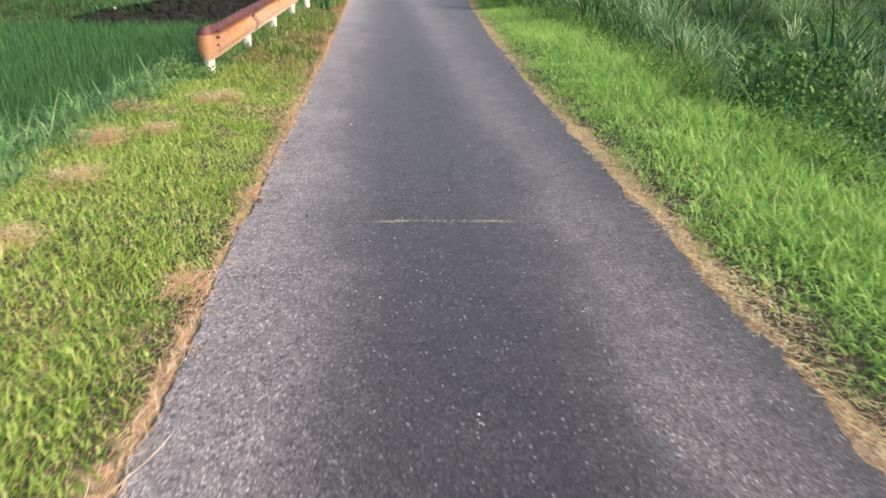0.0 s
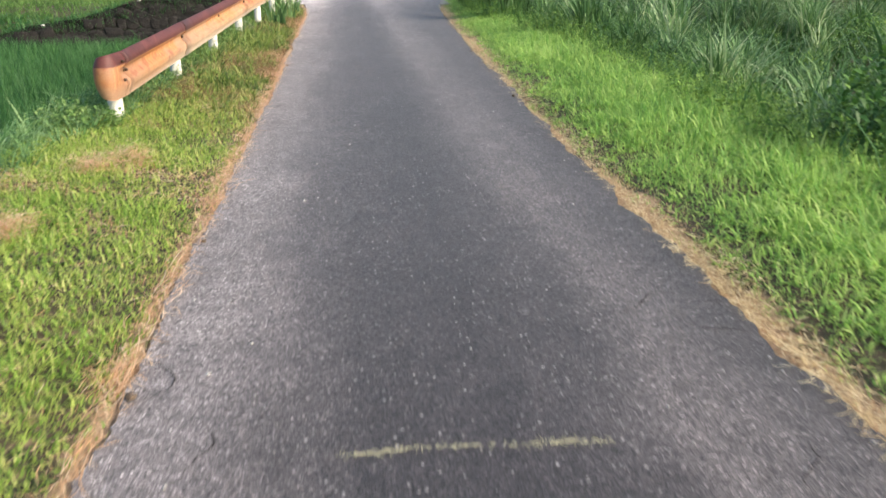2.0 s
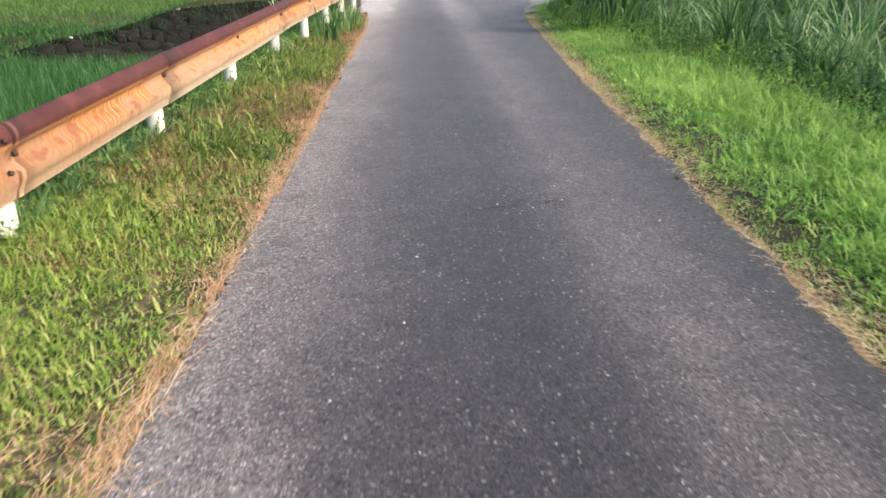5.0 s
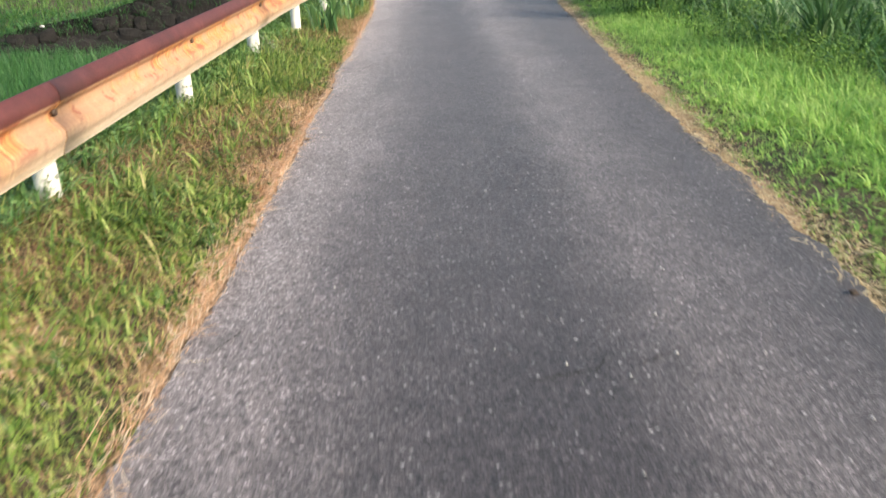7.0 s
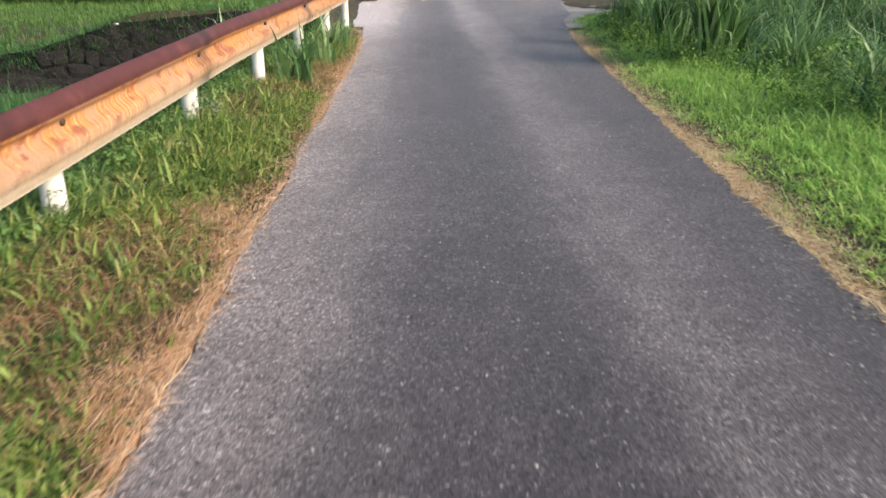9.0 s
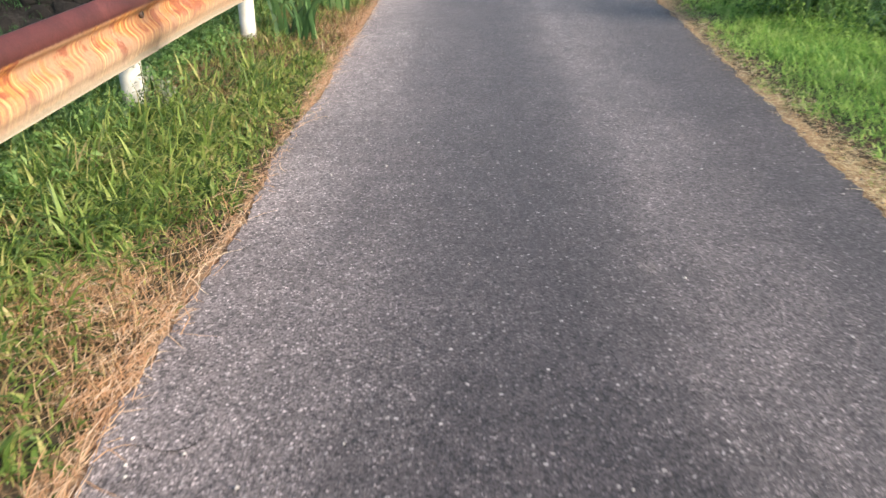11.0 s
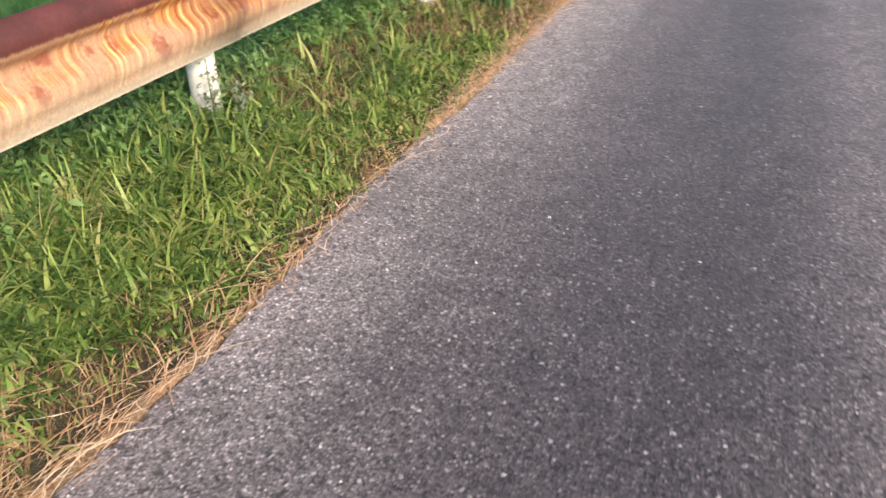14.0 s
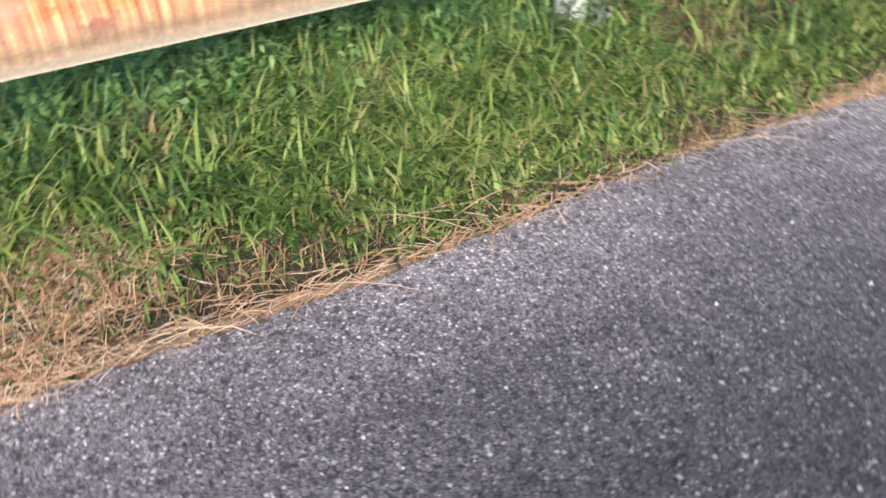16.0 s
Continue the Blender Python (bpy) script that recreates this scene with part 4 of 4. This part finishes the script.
def bridge_rail(a, b):
    w = math.dist(a, b)
    ob = new("bridge_railing")
    ob.matrix_basis = turned(a, b)
    tagged(ob, "cream painted steel bridge railing with ribbed lower panel", "railing", group="bridge railings")
    part("panel", box(w, 0.03, 0.27, Matrix.Translation((w / 2, 0, 0.17)), 0.006), CREAM, ob)
    for z in (0.06, 0.17, 0.28):
        part("rib", box(w, 0.06, 0.035, Matrix.Translation((w / 2, 0, z)), 0.012), CREAM, ob)
    for x in (0.04, w - 0.04):
        part("post", box(0.08, 0.08, 0.95, Matrix.Translation((x, 0, 0.475)), 0.01), CREAM, ob)
    for x in np.arange(0.14, w - 0.1, 0.11):
        part("baluster", tube(0.016, 0.016, 0.58, Matrix.Translation((x, 0, 0.6)), 8), CREAM, ob)
    part("handrail", box(w, 0.08, 0.06, Matrix.Translation((w / 2, 0, 0.92)), 0.015), CREAM, ob)


bridge_rail((-0.84, 31.25), (0.22, 29.75))
bridge_rail((2.5, 29.85), (3.25, 30.6))
pillar = tagged(new("stone_pillar"), "dark weathered stone pillar beside the junction", "pillar")
pillar.location = (-1.1, 30.0, 0)
part("shaft", box(0.36, 0.3, 1.1, Matrix.Translation((0, 0, 0.53)), 0.03), TIMBER, pillar)
part("cap", box(0.42, 0.36, 0.08, Matrix.Translation((0, 0, 1.12)), 0.02), TIMBER, pillar)

stack = tagged(new("timber_stack"), "stack of dark old timber baulks behind the railing", "timber")
stack.location = (1.0, 31.8, 0)
for k, (dx, dy, z) in enumerate(((0, 0, 0.07), (0.05, 0.2, 0.07), (-0.02, 0.1, 0.205))):
    part("baulk", box(1.7, 0.18, 0.13, Matrix.Translation((dx, dy, z)) @ Matrix.Rotation(0.02 * k, 4, "Z"), 0.012), TIMBER, stack)
bundle = box(0.75, 0.35, 0.3, Matrix.Translation((0, 0, 0.15)), 0.1)
tarp_ob = tagged(part("tarpaulin_bundle", bundle, TARP, None), "pale lavender folded tarpaulin lying on the timber stack", "tarpaulin")
tarp_ob.location = (1.15, 31.9, 0.27)
crate = tagged(new("plastic_crate"), "orange plastic crate behind the railing", "crate")
crate.location = (2.05, 31.9, 0.0)
part("base", box(0.62, 0.42, 0.03, Matrix.Translation((0, 0, 0.02))), ORANGE, crate)
for dx, dy, sx, sy in ((0, 0.2, 0.62, 0.025), (0, -0.2, 0.62, 0.025), (0.3, 0, 0.025, 0.4), (-0.3, 0, 0.025, 0.4)):
    for z in (0.1, 0.24, 0.38):
        part("slat", box(sx, sy, 0.1, Matrix.Translation((dx, dy, z)), 0.008), ORANGE, crate)
bucket = tagged(new("bucket"), "teal plastic bucket standing beside the crate", "bucket")
bucket.location = (2.22, 31.3, 0)
part("body", tube(0.12, 0.16, 0.28, Matrix.Translation((0, 0, 0.145)), 20), TEAL, bucket)
part("rim", tube(0.17, 0.17, 0.025, Matrix.Translation((0, 0, 0.285)), 20), TEAL, bucket)
tray = tagged(new("tray"), "white plastic tray on the ground", "tray")
tray.location = (1.75, 31.2, 0.012)
part("base", box(0.75, 0.35, 0.03, Matrix.Translation((0, 0, 0.02)), 0.01), WHITE, tray)
for dy in (-0.17, 0.17):
    part("rim", box(0.75, 0.025, 0.09, Matrix.Translation((0, dy, 0.06)), 0.01), WHITE, tray)

fence = tagged(new("white_fence"), "low white board fence beyond the meadow", "fence")
fence.location = (-5.3, 33.4, float(land(-5, 33.4)))
for k in range(3):
    part("post", box(0.13, 0.13, 1.1, Matrix.Translation((0.72 * k, 0, 0.5)), 0.01), WHITE, fence)
for z in (0.2, 0.36, 0.52, 0.68, 0.84):
    part("board", box(1.55, 0.03, 0.13, Matrix.Translation((0.72, 0.08, z)), 0.006), WHITE, fence)
mesh_fence = tagged(new("wire_fence"), "green coated wire mesh fence beyond the meadow", "fence")
mesh_fence.location = (-3.85, 33.4, float(land(-3.5, 33.4)))
for k in range(3):
    part("post", tube(0.025, 0.025, 1.1, Matrix.Translation((0.75 * k, 0, 0.5)), 10), GREENWIRE, mesh_fence)
for k in range(7):
    part("wire", box(1.5, 0.012, 0.012, Matrix.Translation((0.75, 0, 0.12 + 0.14 * k))), GREENWIRE, mesh_fence)
for k in range(16):
    part("wire", box(0.012, 0.012, 0.95, Matrix.Translation((0.05 + 0.094 * k, 0.012, 0.54))), GREENWIRE, mesh_fence)
low = tagged(new("wall_low", None), "pale concrete low wall beyond the meadow", "wall", kind="structure")
part("coping", box(7, 0.35, 0.12, Matrix.Translation((-16.5, 37, 0.42)), 0.02), CONCRETE, low)
part("face", box(7, 0.28, 0.5, Matrix.Translation((-16.5, 37, 0.12)), 0.02), CONCRETE, low)
hedge = [shrub(800, 1.3, 0.9, 0.13), shrub(700, 1.2, 0.8, 0.14)]
for h_ in hedge:
    tagged(h_, "dark green hedge bush at the edge of the meadow", "shrub", group="hedge bushes")
plant_out(hedge, [(-13.2 + 0.95 * k, 34.5 + 0.5 * math.sin(2.1 * k)) for k in range(8)], 0.9, 1.2)

DULLSTONE = mottled("dull_gravel", (0.12, 0.105, 0.09), (0.30, 0.27, 0.24), 30, 0.95)
# ---- small things on the road ----
x, y = scatter(1500, -0.7, 2.2, 0.5, 23)
keep = (x < right_edge(y) - 0.02) & (rng.random(len(x)) < 0.4 + 0.6 * smooth(0.9, 0.1, np.minimum(x - left_edge(y), right_edge(y) - x)))
x, y = x[keep], y[keep]
n = len(x)
size = 0.003 + 0.006 * rng.random(n) ** 3
shape = np.array([(1, 0, 0), (0, 1, 0), (-1, 0, 0), (0, -1, 0), (0, 0, 1.0), (0, 0, -0.4)])
v = shape[None] * rng.uniform(0.6, 1.2, (n, 6, 1)) * size[:, None, None] + np.stack([x, y, 0.024 + 0 * x], 1)[:, None]
tri = np.array([0, 1, 4, 1, 2, 4, 2, 3, 4, 3, 0, 4, 1, 0, 5, 2, 1, 5, 3, 2, 5, 0, 3, 5])
stuff("gravel", mesh_fast("gravel", v.reshape(-1, 3), (tri[None] + (np.arange(n) * 6)[:, None]).ravel(), np.full(8 * n, 3), STONE), "small pale stones scattered on the asphalt", "gravel")
y = rng.uniform(10.5, 19, 1500)
x = right_edge(y) + rng.normal(-0.01, 0.05, len(y))
k = rng.random(len(y)) < 0.15 + 0.85 * smooth(-0.2, 0.5, waves(0 * y, y, 83, 1.3))
x, y = x[k], y[k]
n = len(x)
size = 0.003 + 0.007 * rng.random(n) ** 2
v = shape[None] * rng.uniform(0.6, 1.2, (n, 6, 1)) * size[:, None, None] + np.stack([x, y, np.maximum(land(x, y), 0.0) + 0.012], 1)[:, None]
stuff("gravel", mesh_fast("rim_gravel", v.reshape(-1, 3), (tri[None] + (np.arange(n) * 6)[:, None]).ravel(), np.full(8 * n, 3), DULLSTONE), "pale broken stones along the crumbling asphalt rim", "gravel")
# a joint across the road, filled with dead grass
x = np.r_[rng.uniform(-0.03, 0.76, 150), rng.normal(0.08, 0.05, 70), rng.normal(0.62, 0.06, 90)]
y = 4.21 + 0.012 * np.sin(7 * x) + 0.008 * waves(x, 0 * x, 81, 9) + rng.normal(0, 1, len(x)) * np.where(rng.random(len(x)) < 0.3, 0.010, 0.0025)
stuff("joint_grass", lying("joint_grass", x, y, 0.02, PALE, 0.004), "pale dead grass in a joint across the asphalt", "straw")


def ribbon(points, width):
    """A thin irregular strip on the asphalt along a wandering line."""
    p = np.array(points)
    d = np.gradient(p, axis=0)
    nrm = np.stack([-d[:, 1], d[:, 0]], 1) / np.linalg.norm(d, axis=1)[:, None]
    w = width * rng.uniform(0.3, 1.0, len(p))[:, None] * np.sin(np.linspace(0.15, 3.0, len(p)))[:, None]
    z = 0.0152 + 0.012 * (1 - np.clip((p[:, 0] - 0.42) / 1.15, -1, 1) ** 2)
    v = np.concatenate([np.c_[p - nrm * w, z], np.c_[p + nrm * w, z]])
    k = np.arange(len(p) - 1)
    f = np.stack([k, k + 1, k + 1 + len(p), k + len(p)], 1)
    return v, f


CRACK = mottled("dirt_filled_crack", (0.012, 0.011, 0.010), (0.035, 0.03, 0.028), 30, 0.95)
DUST = mottled("pale_scuffed_stone", (0.13, 0.118, 0.115), (0.34, 0.31, 0.30), 30, 0.95, 0.5, 0.003, 110)


def wander(x, y, heading, steps, step=0.018):
    out = []
    for _ in range(steps):
        out.append((x, y))
        heading += rng.normal(0, 0.28)
        x, y = x + step * math.cos(heading), y + step * math.sin(heading)
    return out


for x, y, a, n in ((-0.72, 4.62, -0.4, 26), (-0.45, 4.45, -1.2, 18), (1.05, 5.05, 0.3, 24), (1.25, 4.95, -1.1, 22), (1.38, 5.1, 0.1, 10), (1.2, 3.9, 1.2, 16),
                   (0.35, 9.35, 0.1, 24), (0.7, 9.4, 0.3, 14), (-0.62, 12.6, 0.2, 14), (-0.6, 9.6, 0.6, 12)):
    v, f = ribbon(wander(x, y, a, n), 0.004)
    part("crack", mesh_fast("crack", v, f.ravel(), np.full(len(f), 4), CRACK), CRACK, road, "dark dirt-filled crack")


def scuff(x, y, rx, ry, turn):
    """A ragged pale scuff made of small chips."""
    n = 75
    a, q = rng.uniform(0, 6.283, n), np.sqrt(rng.random(n)) * (0.75 + 0.25 * np.sin(3 * turn))
    px_, py_ = rx * q * np.cos(a), ry * q * np.sin(a)
    c, s_ = math.cos(turn), math.sin(turn)
    X_, Y_ = x + c * px_ - s_ * py_, y + s_ * px_ + c * py_
    r = rng.uniform(0.002, 0.005, n)
    z = 0.0150 + 0.012 * (1 - np.clip((X_ - 0.42) / 1.15, -1, 1) ** 2)
    ang = np.array([0.2, 1.5, 2.6, 3.9, 5.2])
    v = np.stack([X_[:, None] + r[:, None] * np.cos(ang) * rng.uniform(0.6, 1.2, (n, 5)), Y_[:, None] + r[:, None] * np.sin(ang) * rng.uniform(0.6, 1.2, (n, 5)), z[:, None] + rng.uniform(0, 0.002, (n, 1)) + np.zeros((n, 5))], -1)
    return mesh_fast("scuff", v.reshape(-1, 3), np.arange(5 * n), np.full(n, 5), DUST)


for x, y, rx, ry, turn in ((-0.53, 15.8, 0.05, 0.16, 0.2), (0.78, 11.6, 0.05, 0.11, 0.3), (0.72, 15.3, 0.06, 0.07, 0.5), (-0.57, 14.9, 0.04, 0.08, 0.1), (0.8, 13.55, 0.035, 0.045, 0.4)):
    part("scuff", scuff(x, y, rx, ry, turn), DUST, road, "pale scuffed patch of asphalt")

# clods, a twig and a weed beside the road
CLOD = mottled("dry_earth", (0.05, 0.035, 0.025), (0.14, 0.10, 0.07), 40, 0.95, 0.6, 0.004)
for k, (x, y, r) in enumerate(((-0.665, 14.02, 0.018), (-0.70, 4.62, 0.022), (-0.64, 12.35, 0.016), (-0.69, 6.1, 0.016), (1.62, 9.9, 0.02))):
    clod = tagged(part("earth_clod", rock(100 + k, r), CLOD, None), "small dark dry clod of earth at the asphalt edge", "clod", group="earth clods")
    clod.location = (x, y, 0.012 + 0.55 * r)
twig = tagged(new("twig"), "thin dark bent twig sticking out of the verge", "twig")
twig.location = (-0.70, 14.5, 0.0)
for p, q, r in (((0, 0, 0), (-0.03, 0.05, 0.05), 0.004), ((-0.03, 0.05, 0.05), (-0.02, 0.11, 0.09), 0.003), ((-0.03, 0.05, 0.05), (-0.08, 0.08, 0.07), 0.0022)):
    p, q = Vector(p), Vector(q)
    m4 = Matrix.Translation((p + q) / 2) @ (q - p).to_track_quat("Z", "Y").to_matrix().to_4x4()
    part("branch", tube(r, r * 0.6, (q - p).length + 0.004, m4, 6), CLOD, twig)
GREYLEAF = plant_material("grey_green_leaf", [(0.2, (0.10, 0.13, 0.08)), (0.8, (0.28, 0.30, 0.20))], glow=0.2)
for k, (x, y, tall) in enumerate(((-1.42, 15.08, 0.26), (-1.36, 15.16, 0.18), (-1.58, 13.0, 0.18), (-1.68, 11.0, 0.15))):
    weed = tagged(new("dark_weed"), "dusty grey-green leafy weed growing in front of a guardrail post", "weed", group="weeds at the posts")
    weed.location = (x, y, float(land(x, y)))
    t = rng.random(60)
    b = np.stack([rng.normal(0, 0.02, 60) + 0.03 * t, rng.normal(0, 0.02, 60), tall * t], 1)
    part("foliage", leaves("foliage", b, 0.04 * (1.2 - 0.6 * t), GREYLEAF, 0.6, 0.5), GREYLEAF, weed)
    part("stem", tube(0.004, 0.002, tall, Matrix.Translation((0.01, 0, tall / 2)), 6), STEM, weed)
plant_out([pampas(50, 1.15)], [(-1.5, 19.9), (-1.45, 20.8), (-1.85, 18.4)], 0.85, 1.0)
plant_out([pampas(30, 0.6)], [(-1.1, 17.5), (-1.0, 18.9), (-0.98, 20.6)], 0.8, 1.1)
